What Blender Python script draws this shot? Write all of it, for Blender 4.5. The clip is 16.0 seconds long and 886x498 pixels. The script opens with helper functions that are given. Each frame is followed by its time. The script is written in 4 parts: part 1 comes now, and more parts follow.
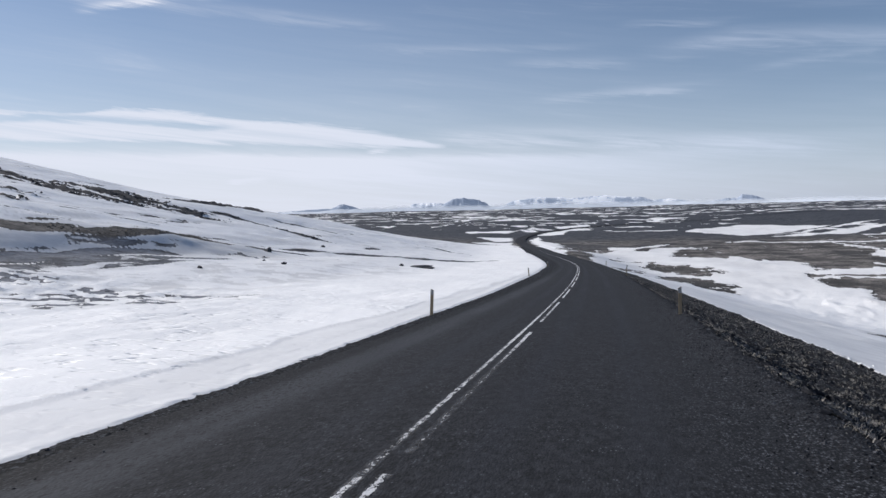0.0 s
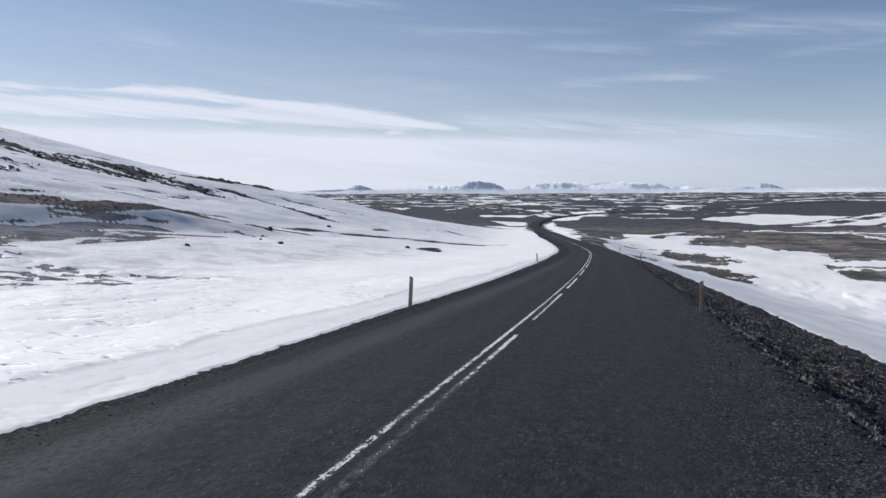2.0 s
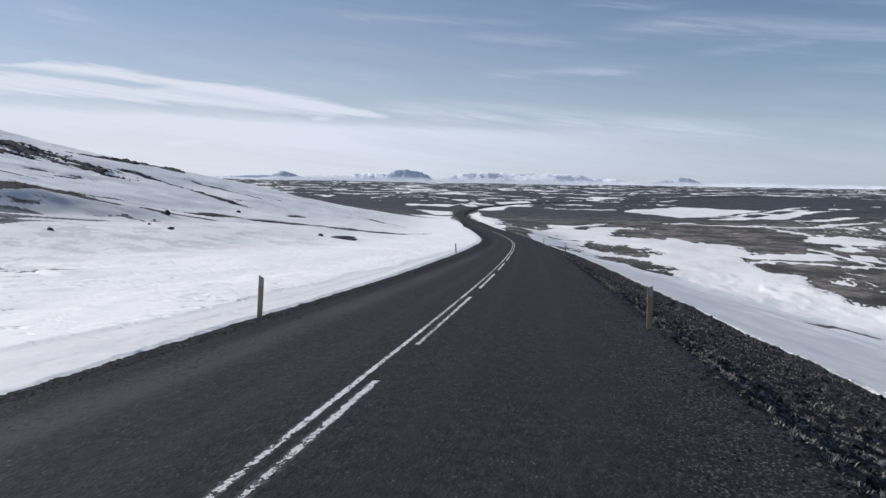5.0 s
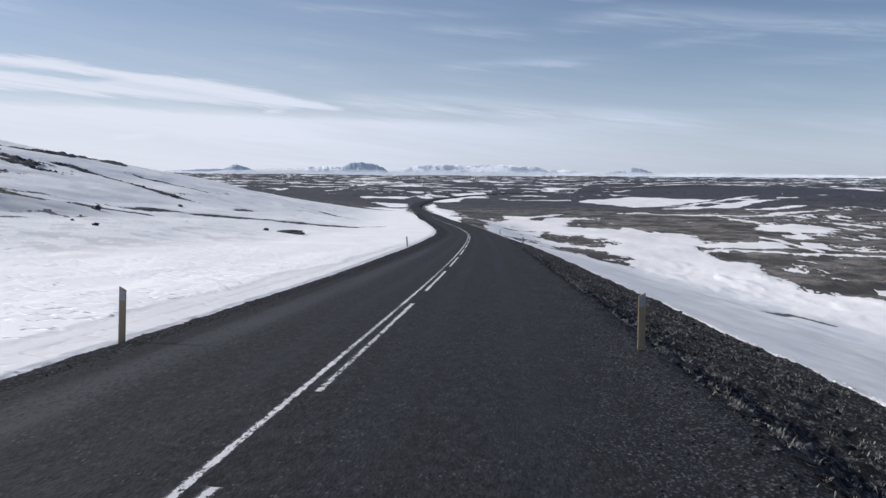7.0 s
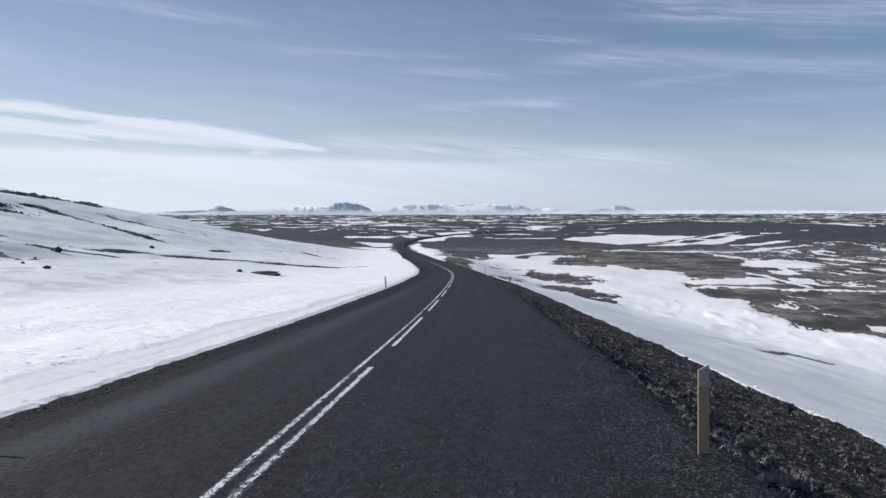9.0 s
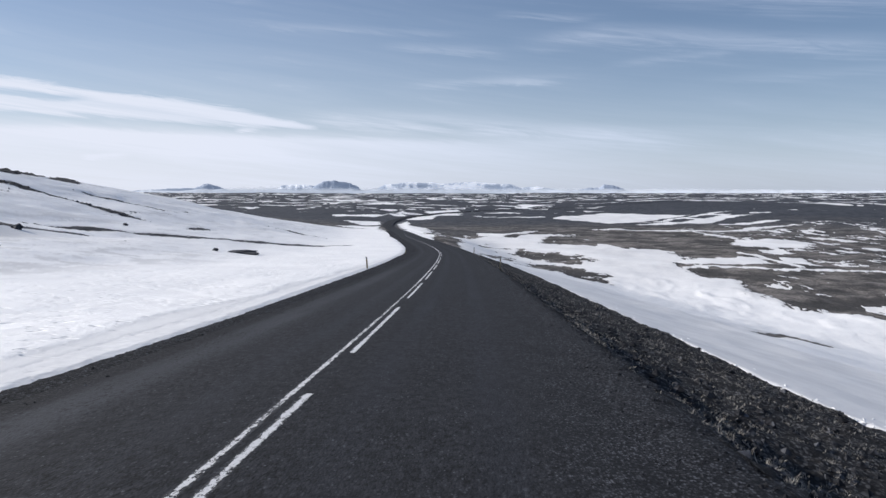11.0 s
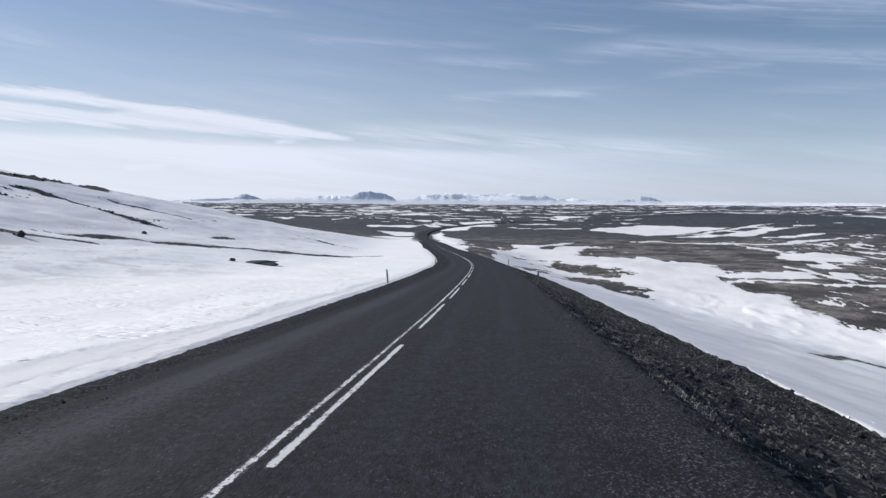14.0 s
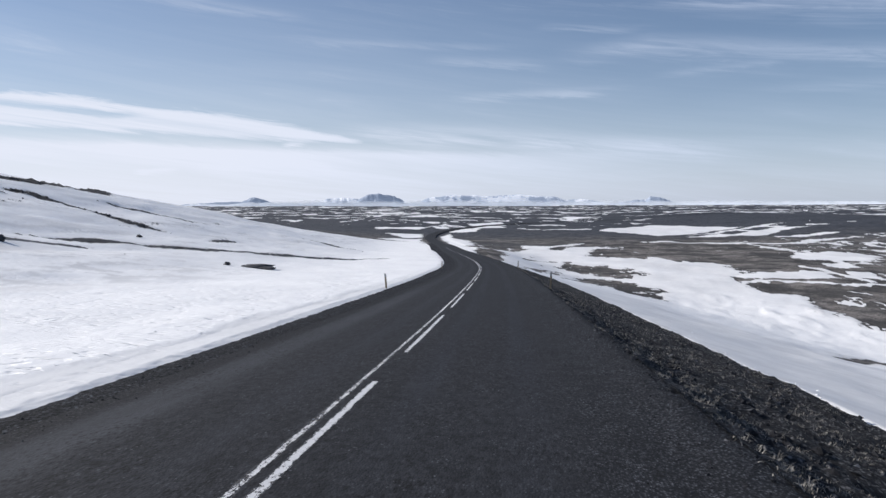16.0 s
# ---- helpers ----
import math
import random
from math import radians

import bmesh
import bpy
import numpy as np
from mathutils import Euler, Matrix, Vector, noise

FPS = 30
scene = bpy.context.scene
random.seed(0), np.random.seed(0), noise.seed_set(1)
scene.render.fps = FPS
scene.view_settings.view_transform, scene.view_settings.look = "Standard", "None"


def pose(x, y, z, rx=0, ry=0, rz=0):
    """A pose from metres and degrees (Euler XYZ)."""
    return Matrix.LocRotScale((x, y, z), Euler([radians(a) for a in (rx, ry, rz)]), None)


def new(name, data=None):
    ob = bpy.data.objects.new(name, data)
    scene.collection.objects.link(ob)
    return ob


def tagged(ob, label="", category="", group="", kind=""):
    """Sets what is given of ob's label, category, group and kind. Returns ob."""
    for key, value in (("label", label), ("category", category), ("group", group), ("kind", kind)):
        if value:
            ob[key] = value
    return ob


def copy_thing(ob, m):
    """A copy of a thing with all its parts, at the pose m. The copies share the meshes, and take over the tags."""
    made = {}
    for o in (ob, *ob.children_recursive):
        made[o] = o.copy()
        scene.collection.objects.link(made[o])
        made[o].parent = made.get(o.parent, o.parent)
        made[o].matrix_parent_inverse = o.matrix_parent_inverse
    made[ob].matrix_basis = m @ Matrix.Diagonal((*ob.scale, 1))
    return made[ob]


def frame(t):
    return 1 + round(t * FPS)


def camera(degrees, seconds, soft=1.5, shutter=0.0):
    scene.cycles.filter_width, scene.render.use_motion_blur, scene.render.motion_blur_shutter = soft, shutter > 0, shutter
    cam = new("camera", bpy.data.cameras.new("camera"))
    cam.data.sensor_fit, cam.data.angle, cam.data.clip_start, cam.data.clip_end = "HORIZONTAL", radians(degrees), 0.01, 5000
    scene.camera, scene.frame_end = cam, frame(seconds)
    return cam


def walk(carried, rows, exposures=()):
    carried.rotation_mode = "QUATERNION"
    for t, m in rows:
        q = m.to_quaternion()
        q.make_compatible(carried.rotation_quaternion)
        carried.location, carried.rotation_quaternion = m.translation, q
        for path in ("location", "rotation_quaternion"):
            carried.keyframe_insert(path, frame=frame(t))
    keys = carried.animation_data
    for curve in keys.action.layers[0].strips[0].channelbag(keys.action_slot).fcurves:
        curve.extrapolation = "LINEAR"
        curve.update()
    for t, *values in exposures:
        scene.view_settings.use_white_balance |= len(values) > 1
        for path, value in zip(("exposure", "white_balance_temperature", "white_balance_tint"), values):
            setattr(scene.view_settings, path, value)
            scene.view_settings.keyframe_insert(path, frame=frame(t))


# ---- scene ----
# The camera rides 1.9 m above the carriageway: seconds, x, y, z, turn to the left, pitch, roll.
DEG = 59.44
ROWS = [
    (0.0, 0.000, 0.000, 0.000, 12.098, -3.266, -1.356),
    (0.5, 0.041, 0.956, -0.077, 13.044, -3.182, -1.849),
    (1.0, 0.084, 1.944, -0.147, 12.999, -3.499, -2.035),
    (1.5, 0.108, 2.893, -0.213, 13.274, -4.350, -0.979),
    (2.0, 0.145, 3.804, -0.266, 13.176, -4.519, -0.169),
    (2.5, 0.147, 4.719, -0.317, 12.430, -4.610, 0.000),
    (3.0, 0.172, 5.756, -0.379, 11.967, -4.920, 0.199),
    (3.5, 0.143, 6.821, -0.462, 11.064, -5.068, 0.293),
    (4.0, 0.132, 7.798, -0.528, 9.721, -4.915, 0.744),
    (6.5, 0.107, 12.746, -0.884, 5.356, -6.014, 0.642),
    (7.0, 0.083, 13.756, -0.945, 4.490, -5.849, 0.526),
    (7.5, 0.061, 14.777, -1.024, 4.220, -5.523, -0.157),
    (8.0, 0.055, 15.772, -1.106, 3.605, -4.825, -0.446),
    (8.5, 0.056, 16.828, -1.177, 3.255, -3.218, -0.662),
    (9.0, 0.083, 17.885, -1.246, 3.412, -2.955, -0.018),
    (9.5, 0.081, 18.921, -1.318, 2.467, -4.323, 0.204),
    (12.0, 0.050, 24.372, -1.665, 3.070, -4.541, -0.025),
    (12.5, 0.057, 25.448, -1.741, 4.098, -4.278, 0.066),
    (13.0, 0.043, 26.395, -1.802, 4.836, -4.126, 0.233),
    (13.5, 0.055, 27.412, -1.867, 4.879, -3.982, 0.487),
    (14.0, 0.048, 28.445, -1.942, 5.166, -3.714, 0.404),
    (14.5, 0.041, 29.494, -2.013, 5.470, -3.730, 0.386),
    (15.0, 0.032, 30.549, -2.085, 6.079, -3.626, 0.048),
    (15.5, 0.023, 31.621, -2.157, 6.042, -3.560, 0.016),
    (16.0, 0.000, 32.658, -2.217, 5.842, -3.587, -0.079),
]

cam = camera(DEG, 16.0, soft=1.45)
walk(cam, [(t, pose(x, y, z, 90 + pitch, 0, yaw) @ pose(0, 0, 0, 0, 0, roll)) for t, x, y, z, yaw, pitch, roll in ROWS], [(0.0, -0.05, 6540, 11), (0.6, 0.0, 6540, 11), (2.0, -0.02, 6540, 11), (4.0, -0.07, 6540, 11), (6.5, -0.1, 6540, 11), (7.2, -0.02, 6540, 11), (8.2, 0.02, 6540, 11), (9.5, 0.0, 6540, 11), (12.0, 0.03, 6540, 11), (16.0, 0.03, 6540, 11)])

# ---- light ----
SUN_TO = Vector((-0.975, 0.225, 0.525)).normalized()  # towards the sun: over the hill, a little ahead
sun = new("sun", bpy.data.lights.new("sun", "SUN"))
sun.data.energy, sun.data.angle, sun.data.color = 4.95, radians(0.6), (1.0, 0.965, 0.92)
sun.matrix_world = SUN_TO.to_track_quat("Z", "Y").to_matrix().to_4x4()


class Nodes:
    """A small builder of shader nodes."""

    def __init__(self, tree):
        self.tree = tree
        tree.nodes.clear()

    def add(self, kind, **settings):
        node = self.tree.nodes.new(kind)
        for key, value in settings.items():
            if key == "inputs":
                for name, v in value.items():
                    self.put(node, name, v)
            else:
                setattr(node, key, value)
        return node

    def put(self, node, name, value):
        socket = node.inputs[name]
        if isinstance(value, bpy.types.NodeSocket):
            self.tree.links.new(value, socket)
        elif isinstance(value, bpy.types.Node):
            self.tree.links.new(value.outputs[0], socket)
        else:
            socket.default_value = value

    def math(self, op, a, b=0.0, c=0.0, clamp=False):
        return self.add("ShaderNodeMath", operation=op, use_clamp=clamp, inputs={0: a, 1: b, 2: c}).outputs[0]

    def noise(self, vector, scale, detail=5.0, rough=0.55, distort=0.0):
        return self.add("ShaderNodeTexNoise", inputs={"Vector": vector, "Scale": scale, "Detail": detail, "Roughness": rough, "Distortion": distort}).outputs["Fac"]

    def step(self, value, low, high, to_low=0.0, to_high=1.0):
        return self.add("ShaderNodeMapRange", interpolation_type="SMOOTHSTEP", inputs={"Value": value, "From Min": low, "From Max": high, "To Min": to_low, "To Max": to_high}).outputs["Result"]

    def mix(self, fac, a, b):
        node = self.add("ShaderNodeMix", data_type="RGBA")
        self.put(node, 0, fac), self.put(node, 6, a), self.put(node, 7, b)
        return node.outputs[2]

    def scaled(self, vector, x, y, z):
        return self.add("ShaderNodeMapping", inputs={"Vector": vector, "Scale": (x, y, z)}).outputs[0]

    def bump(self, height, strength, distance, normal=None):
        node = self.add("ShaderNodeBump", inputs={"Height": height, "Strength": strength, "Distance": distance})
        if normal is not None:
            self.put(node, "Normal", normal)
        return node.outputs[0]


def rgb(r, g, b):
    return (r, g, b, 1.0)


# Sky: clear Nishita blue, thin cirrus drawn out along the wind, milky towards the horizon.
world = bpy.data.worlds.new("world")
scene.world = world
world.use_nodes = True
n = Nodes(world.node_tree)
sky = n.add("ShaderNodeTexSky", sky_type="NISHITA", sun_disc=False, sun_elevation=radians(28), sun_rotation=radians(-78), altitude=400, air_density=1.0, dust_density=0.6, ozone_density=6.0)
axis = n.add("ShaderNodeSeparateXYZ", inputs={0: n.add("ShaderNodeTexCoord").outputs["Generated"]})
sx, sy, sz = axis.outputs
azimuth = n.math("MULTIPLY", n.math("ARCTAN2", sx, sy), 57.2958)
height = n.math("MULTIPLY", n.math("ARCSINE", sz), 57.2958)
tilted = n.math("ADD", height, n.math("MULTIPLY", azimuth, 0.115))
flow = n.add("ShaderNodeCombineXYZ", inputs={0: n.math("MULTIPLY", azimuth, 0.05), 1: n.math("MULTIPLY", tilted, 0.55)}).outputs[0]
fine = n.add("ShaderNodeCombineXYZ", inputs={0: n.math("MULTIPLY", azimuth, 0.16), 1: n.math("MULTIPLY", tilted, 1.6), 2: 3.0}).outputs[0]
veil = n.noise(flow, 1.0, 6.0, 0.6, 0.6)
wisp = n.noise(fine, 1.0, 7.0, 0.65, 1.0)
def by_bearing(stops):
    """A value that follows the bearing: (degrees, value) by (degrees, value), values up to 20."""
    node = n.add("ShaderNodeValToRGB", inputs={0: n.math("MULTIPLY_ADD", azimuth, 1 / 120, 0.5)})
    ends = node.color_ramp.elements
    for k, (at, value) in enumerate(stops):
        stop = ends[k] if k < 2 else ends.new(0.999)
        stop.position, stop.color = at / 120 + 0.5, rgb(value / 20, value / 20, value / 20)
    return n.math("MULTIPLY", node.outputs[0], 20.0)


def by_height(value, stops):
    node = n.add("ShaderNodeValToRGB", inputs={0: n.math("DIVIDE", value, 20.0)})
    node.color_ramp.interpolation = "B_SPLINE"
    ends = node.color_ramp.elements
    for k, (at, grey) in enumerate(stops):
        stop = ends[k] if k < 2 else ends.new(0.999)
        stop.position, stop.color = at / 20, rgb(grey, grey, grey)
    return node.outputs[0]


# haze: a low sheet of cloud with a soft upper rim towards the sun, an even veil away from it
rim = n.math("ADD", n.math("MULTIPLY_ADD", azimuth, 0.018, height), n.math("MULTIPLY_ADD", wisp, 0.7, 0.01))
sheet = by_height(rim, ((0.0, 0.82), (2.2, 0.82), (3.3, 0.92), (3.6, 0.84), (3.9, 0.56), (4.3, 0.46), (8.0, 0.29), (13.0, 0.15), (20.0, 0.07)))
even = by_height(height, ((0.0, 0.86), (2.2, 0.8), (4.4, 0.52), (8.0, 0.27), (13.0, 0.12), (20.0, 0.07)))
haze = n.math("ADD", n.math("MULTIPLY", sheet, n.step(azimuth, -6.0, 16.0, 1.0, 0.0)), n.math("MULTIPLY", even, n.step(azimuth, -6.0, 16.0)))
haze = n.math("MULTIPLY", haze, n.step(azimuth, -25.0, 25.0, 1.16, 0.72))
haze = n.math("MULTIPLY", haze, n.step(veil, 0.25, 0.75, 0.9, 1.08))
strand = n.noise(n.add("ShaderNodeCombineXYZ", inputs={0: n.math("MULTIPLY", azimuth, 0.07), 1: n.math("MULTIPLY", tilted, 2.6), 2: 8.0}).outputs[0], 1.0, 6.0, 0.6, 0.8)
haze = n.math("MULTIPLY", haze, n.step(strand, 0.3, 0.65, 0.97, 1.025))
frayed = n.math("ADD", height, n.math("ADD", n.math("MULTIPLY_ADD", wisp, 0.9, -0.45), n.math("MULTIPLY_ADD", strand, 0.6, -0.3)))
# the long bank of cirrus that thins out to a point
top = by_bearing(((-60, 7.7), (-45, 7.1), (-38, 6.72), (-36.4, 6.8), (-34.8, 7.25), (-31, 7.05), (-23.5, 6.42), (-15.4, 5.35), (-9.5, 4.0)))
foot = by_bearing(((-60, 5.1), (-45, 4.8), (-33, 4.7), (-23.5, 4.5), (-15.4, 4.15), (-9.5, 4.0)))
body = n.math("MULTIPLY", n.step(n.math("SUBTRACT", frayed, top), -0.4, 0.12, 1.0, 0.0), n.step(n.math("SUBTRACT", frayed, foot), -0.45, 0.35))
body = n.math("MULTIPLY", body, n.math("MULTIPLY", n.step(azimuth, -75.0, -50.0, 0.4, 1.0), n.step(azimuth, -12.5, -9.6, 1.0, 0.0)))
body = n.math("MULTIPLY", body, n.step(strand, 0.3, 0.6, 0.82, 1.0))
split = n.math("SUBTRACT", frayed, by_bearing(((-60, 6.3), (-45, 6.2), (-36, 6.22), (-26.5, 5.75), (-20, 5.3))))
split = n.math("MULTIPLY", n.step(n.math("ABSOLUTE", split), 0.0, 0.4, 1.0, 0.0), n.step(azimuth, -29.0, -25.5, 0.5, 0.0))
bands = n.math("MULTIPLY", n.math("MULTIPLY", body, n.math("SUBTRACT", 1.0, split)), 0.97)


streaky = n.math("MULTIPLY", n.step(wisp, 0.32, 0.66, 0.35, 1.0), n.step(strand, 0.28, 0.66, 0.45, 1.0))


def stroke(stops, thick, strength, fade=1.6):
    """A thin streak of cirrus along a bent line of bearing and height."""
    off = n.math("ABSOLUTE", n.math("SUBTRACT", frayed, by_bearing(stops)))
    across = n.step(off, 0.0, thick, strength, 0.0)
    first, last = stops[0][0], stops[-1][0]
    ends = n.math("MULTIPLY", n.step(azimuth, first - fade, first + fade), n.step(azimuth, last - fade, last + fade, 1.0, 0.0))
    return n.math("MULTIPLY", n.math("MULTIPLY", across, ends), streaky)


STROKES = (
    (((-12, 4.85), (-8, 4.8), (-3, 4.7), (5, 3.95), (14, 3.5)), 1.2, 0.34, 4.5),
    (((4, 10.2), (9, 10.8), (15, 10.2), (27, 8.8)), 1.1, 0.26, 2.5),
    (((1.8, 12.25), (7.2, 11.9)), 0.4, 0.2, 1.5),
    (((-3.5, 7.5), (0, 7.62), (6, 7.8)), 0.5, 0.22, 2.5),
    (((-14.5, 11.3), (-2, 10.95)), 0.45, 0.14, 3.0),
    (((-6, 10.1), (1.5, 9.7)), 0.6, 0.17, 2.0),
    (((10, 8.7), (17, 9.2)), 0.4, 0.13, 2.0),
    (((16, 7.4), (28, 7.6)), 0.5, 0.08, 3.0),
    (((11, 14.3), (17, 13.6), (21, 12.9), (40, 12.0)), 2.2, 0.34, 3.0),
    (((-36, 13.4), (-34, 13.8), (-31, 14.4)), 0.5, 0.75, 1.2),
    (((-33, 14.0), (-26, 13.6), (-17, 12.9)), 0.6, 0.18, 2.5),
    (((-40, 14.6), (-36, 14.2), (-29, 14.8)), 1.0, 0.35, 2.0),
    (((-27.2, 2.02), (-24.8, 2.06)), 0.3, 0.3, 0.6),
    (((-17.3, 4.05), (-16, 4.05)), 0.25, 0.5, 0.4),
)
wisps = n.math("MULTIPLY", n.math("MULTIPLY", n.step(veil, 0.5, 0.75), n.step(wisp, 0.42, 0.75)), 0.16)
for stops, thick, strength, fade in STROKES:
    wisps = n.math("ADD", wisps, stroke(stops, thick, strength, fade))
streak = n.math("ADD", wisps, haze)
cover = n.math("MINIMUM", n.math("MAXIMUM", bands, streak), 1.0)
clear = n.add("ShaderNodeBackground", inputs={"Color": sky.outputs[0], "Strength": 0.08})
cloud = n.add("ShaderNodeBackground", inputs={"Color": n.mix(n.step(azimuth, -30.0, 25.0), rgb(0.765, 0.815, 0.93), rgb(0.672, 0.762, 0.945)), "Strength": 1.0})
both = n.add("ShaderNodeMixShader", inputs={0: cover, 1: clear.outputs[0], 2: cloud.outputs[0]})
n.add("ShaderNodeOutputWorld", inputs={"Surface": both.outputs[0]})

# ---- materials ----


def material(name):
    m = bpy.data.materials.new(name)
    m.use_nodes = True
    return m, Nodes(m.node_tree)


def finish(n, colour, rough, normal=None, alpha=None, metal=0.0, specular=0.5, more=None):
    shader = n.add("ShaderNodeBsdfPrincipled", inputs={"Base Color": colour, "Roughness": rough, "Metallic": metal, "Specular IOR Level": specular, **(more or {})})
    if normal is not None:
        n.put(shader, "Normal", normal)
    if alpha is not None:
        n.put(shader, "Alpha", alpha)
    n.add("ShaderNodeOutputMaterial", inputs={"Surface": shader.outputs[0]})


def place(n):
    return n.add("ShaderNodeNewGeometry").outputs["Position"]


def ground_material():
    """Snow over brown heath; the attribute says how much snow lies, noise frays its edge."""
    m, n = material("snow_and_heath")
    p = place(n)
    lie = n.add("ShaderNodeAttribute", attribute_name="snow").outputs["Fac"]
    rocky = n.add("ShaderNodeAttribute", attribute_name="rocky").outputs["Fac"]
    fray = n.math("ADD", n.math("MULTIPLY_ADD", n.noise(n.scaled(p, 0.8, 0.3, 1.0), 0.7, 7.0, 0.62), 0.9, -0.45), n.math("MULTIPLY_ADD", n.noise(p, 8.0, 4.0), 0.16, -0.08))
    fray = n.math("ADD", fray, n.math("MULTIPLY_ADD", n.noise(n.scaled(p, 1.0, 0.6, 1.0), 0.12, 6.0, 0.7), 0.5, -0.25))
    snow = n.step(n.math("ADD", lie, fray), 0.46, 0.54)
    # snow: wind ripples, soft crust, faint dust
    crust = n.noise(n.scaled(p, 0.8, 0.6, 1.0), 1.1, 3.5, 0.5, 0.2)
    grain = n.noise(p, 16.0, 4.0, 0.6)
    dust = n.noise(p, 0.12, 5.0, 0.6)
    white = n.mix(n.step(dust, 0.35, 0.75), rgb(0.965, 0.96, 0.95), rgb(0.9, 0.898, 0.892))
    white = n.mix(n.math("MULTIPLY", n.step(crust, 0.55, 0.8), 0.35), white, rgb(0.66, 0.685, 0.71))
    old = n.add("ShaderNodeAttribute", attribute_name="grime").outputs["Fac"]
    thin = n.noise(n.scaled(p, 1.0, 0.6, 1.0), 0.9, 7.0, 0.65, 0.3)
    white = n.mix(n.math("MULTIPLY", old, n.step(thin, 0.25, 0.62, 0.6, 1.0)), white, rgb(0.63, 0.622, 0.615))
    # heath: dead grass, moss, dark soil and stones
    tuft = n.noise(p, 1.6, 7.0, 0.65)
    soil = n.noise(p, 0.06, 5.0, 0.6)
    tuft = n.math("MULTIPLY_ADD", n.noise(n.scaled(p, 1.0, 0.4, 1.0), 0.22, 6.0, 0.7), 0.45, n.math("MULTIPLY", tuft, 0.55))
    brown = n.mix(n.step(tuft, 0.38, 0.62), rgb(0.056, 0.052, 0.05), rgb(0.275, 0.252, 0.234))
    dark = n.mix(n.step(tuft, 0.3, 0.7), rgb(0.024, 0.023, 0.023), rgb(0.1, 0.095, 0.09))
    heath = n.mix(n.step(soil, 0.42, 0.58), dark, brown)
    stone = n.mix(n.step(n.noise(p, 3.0, 6.0, 0.7), 0.35, 0.7), rgb(0.012, 0.0132, 0.0165), rgb(0.055, 0.059, 0.069))
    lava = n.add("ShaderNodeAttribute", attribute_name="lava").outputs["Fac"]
    # grey rock tone, tinted bluish so the far plain carries the haze
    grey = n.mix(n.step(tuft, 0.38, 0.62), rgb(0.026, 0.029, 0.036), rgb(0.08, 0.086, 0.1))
    # slate grey for the scarp's foot, and for the painted shade of the clods
    slate_grey = n.mix(n.step(tuft, 0.35, 0.65), rgb(0.13, 0.14, 0.162), rgb(0.27, 0.283, 0.312))
    grey = n.mix(n.add("ShaderNodeAttribute", attribute_name="slate_grey").outputs["Fac"], grey, slate_grey)
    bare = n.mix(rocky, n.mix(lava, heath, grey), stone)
    dents = n.step(n.noise(n.scaled(p, 0.55, 1.2, 1.0), 2.8, 2.0, 0.5), 0.44, 0.3)
    calm = n.math("MULTIPLY_ADD", old, -1.6, 1.0, True)
    speck = n.noise(n.scaled(p, 1.0, 0.5, 1.0), 0.45, 7.0, 0.75)
    bare = n.mix(n.step(speck, 0.53, 0.66, 0.0, 0.62), bare, n.mix(rocky, n.mix(lava, rgb(0.03, 0.027, 0.026), rgb(0.014, 0.015, 0.017)), stone))
    relief = n.bump(n.math("MULTIPLY", dents, -1.0), n.math("MULTIPLY", calm, n.step(n.noise(p, 0.22, 3.0), 0.33, 0.55, 0.15, 0.85)), 0.06)
    relief = n.bump(n.math("MULTIPLY_ADD", crust, 0.7, n.math("MULTIPLY", grain, 0.12)), n.math("MULTIPLY", n.math("MAXIMUM", calm, 0.16), n.step(n.noise(p, 0.16, 4.0), 0.35, 0.65, 0.2, 0.65)), 0.22, relief)
    rough_relief = n.bump(tuft, 0.9, 0.25)
    shader_snow = n.add("ShaderNodeBsdfPrincipled", inputs={"Base Color": white, "Roughness": 0.6, "Normal": relief, "Specular IOR Level": 0.3})
    # dark rim against the snow: peat, with the shade of its undercut painted in
    bare = n.mix(n.step(n.math("ADD", lie, fray), 0.3, 0.44, 0.0, 0.6), bare, rgb(0.02, 0.019, 0.019))
    shader_bare = n.add("ShaderNodeBsdfPrincipled", inputs={"Base Color": bare, "Roughness": 0.95, "Normal": rough_relief, "Specular IOR Level": 0.2})
    both = n.add("ShaderNodeMixShader", inputs={0: snow, 1: shader_bare.outputs[0], 2: shader_snow.outputs[0]})
    n.add("ShaderNodeOutputMaterial", inputs={"Surface": both.outputs[0]})
    return m


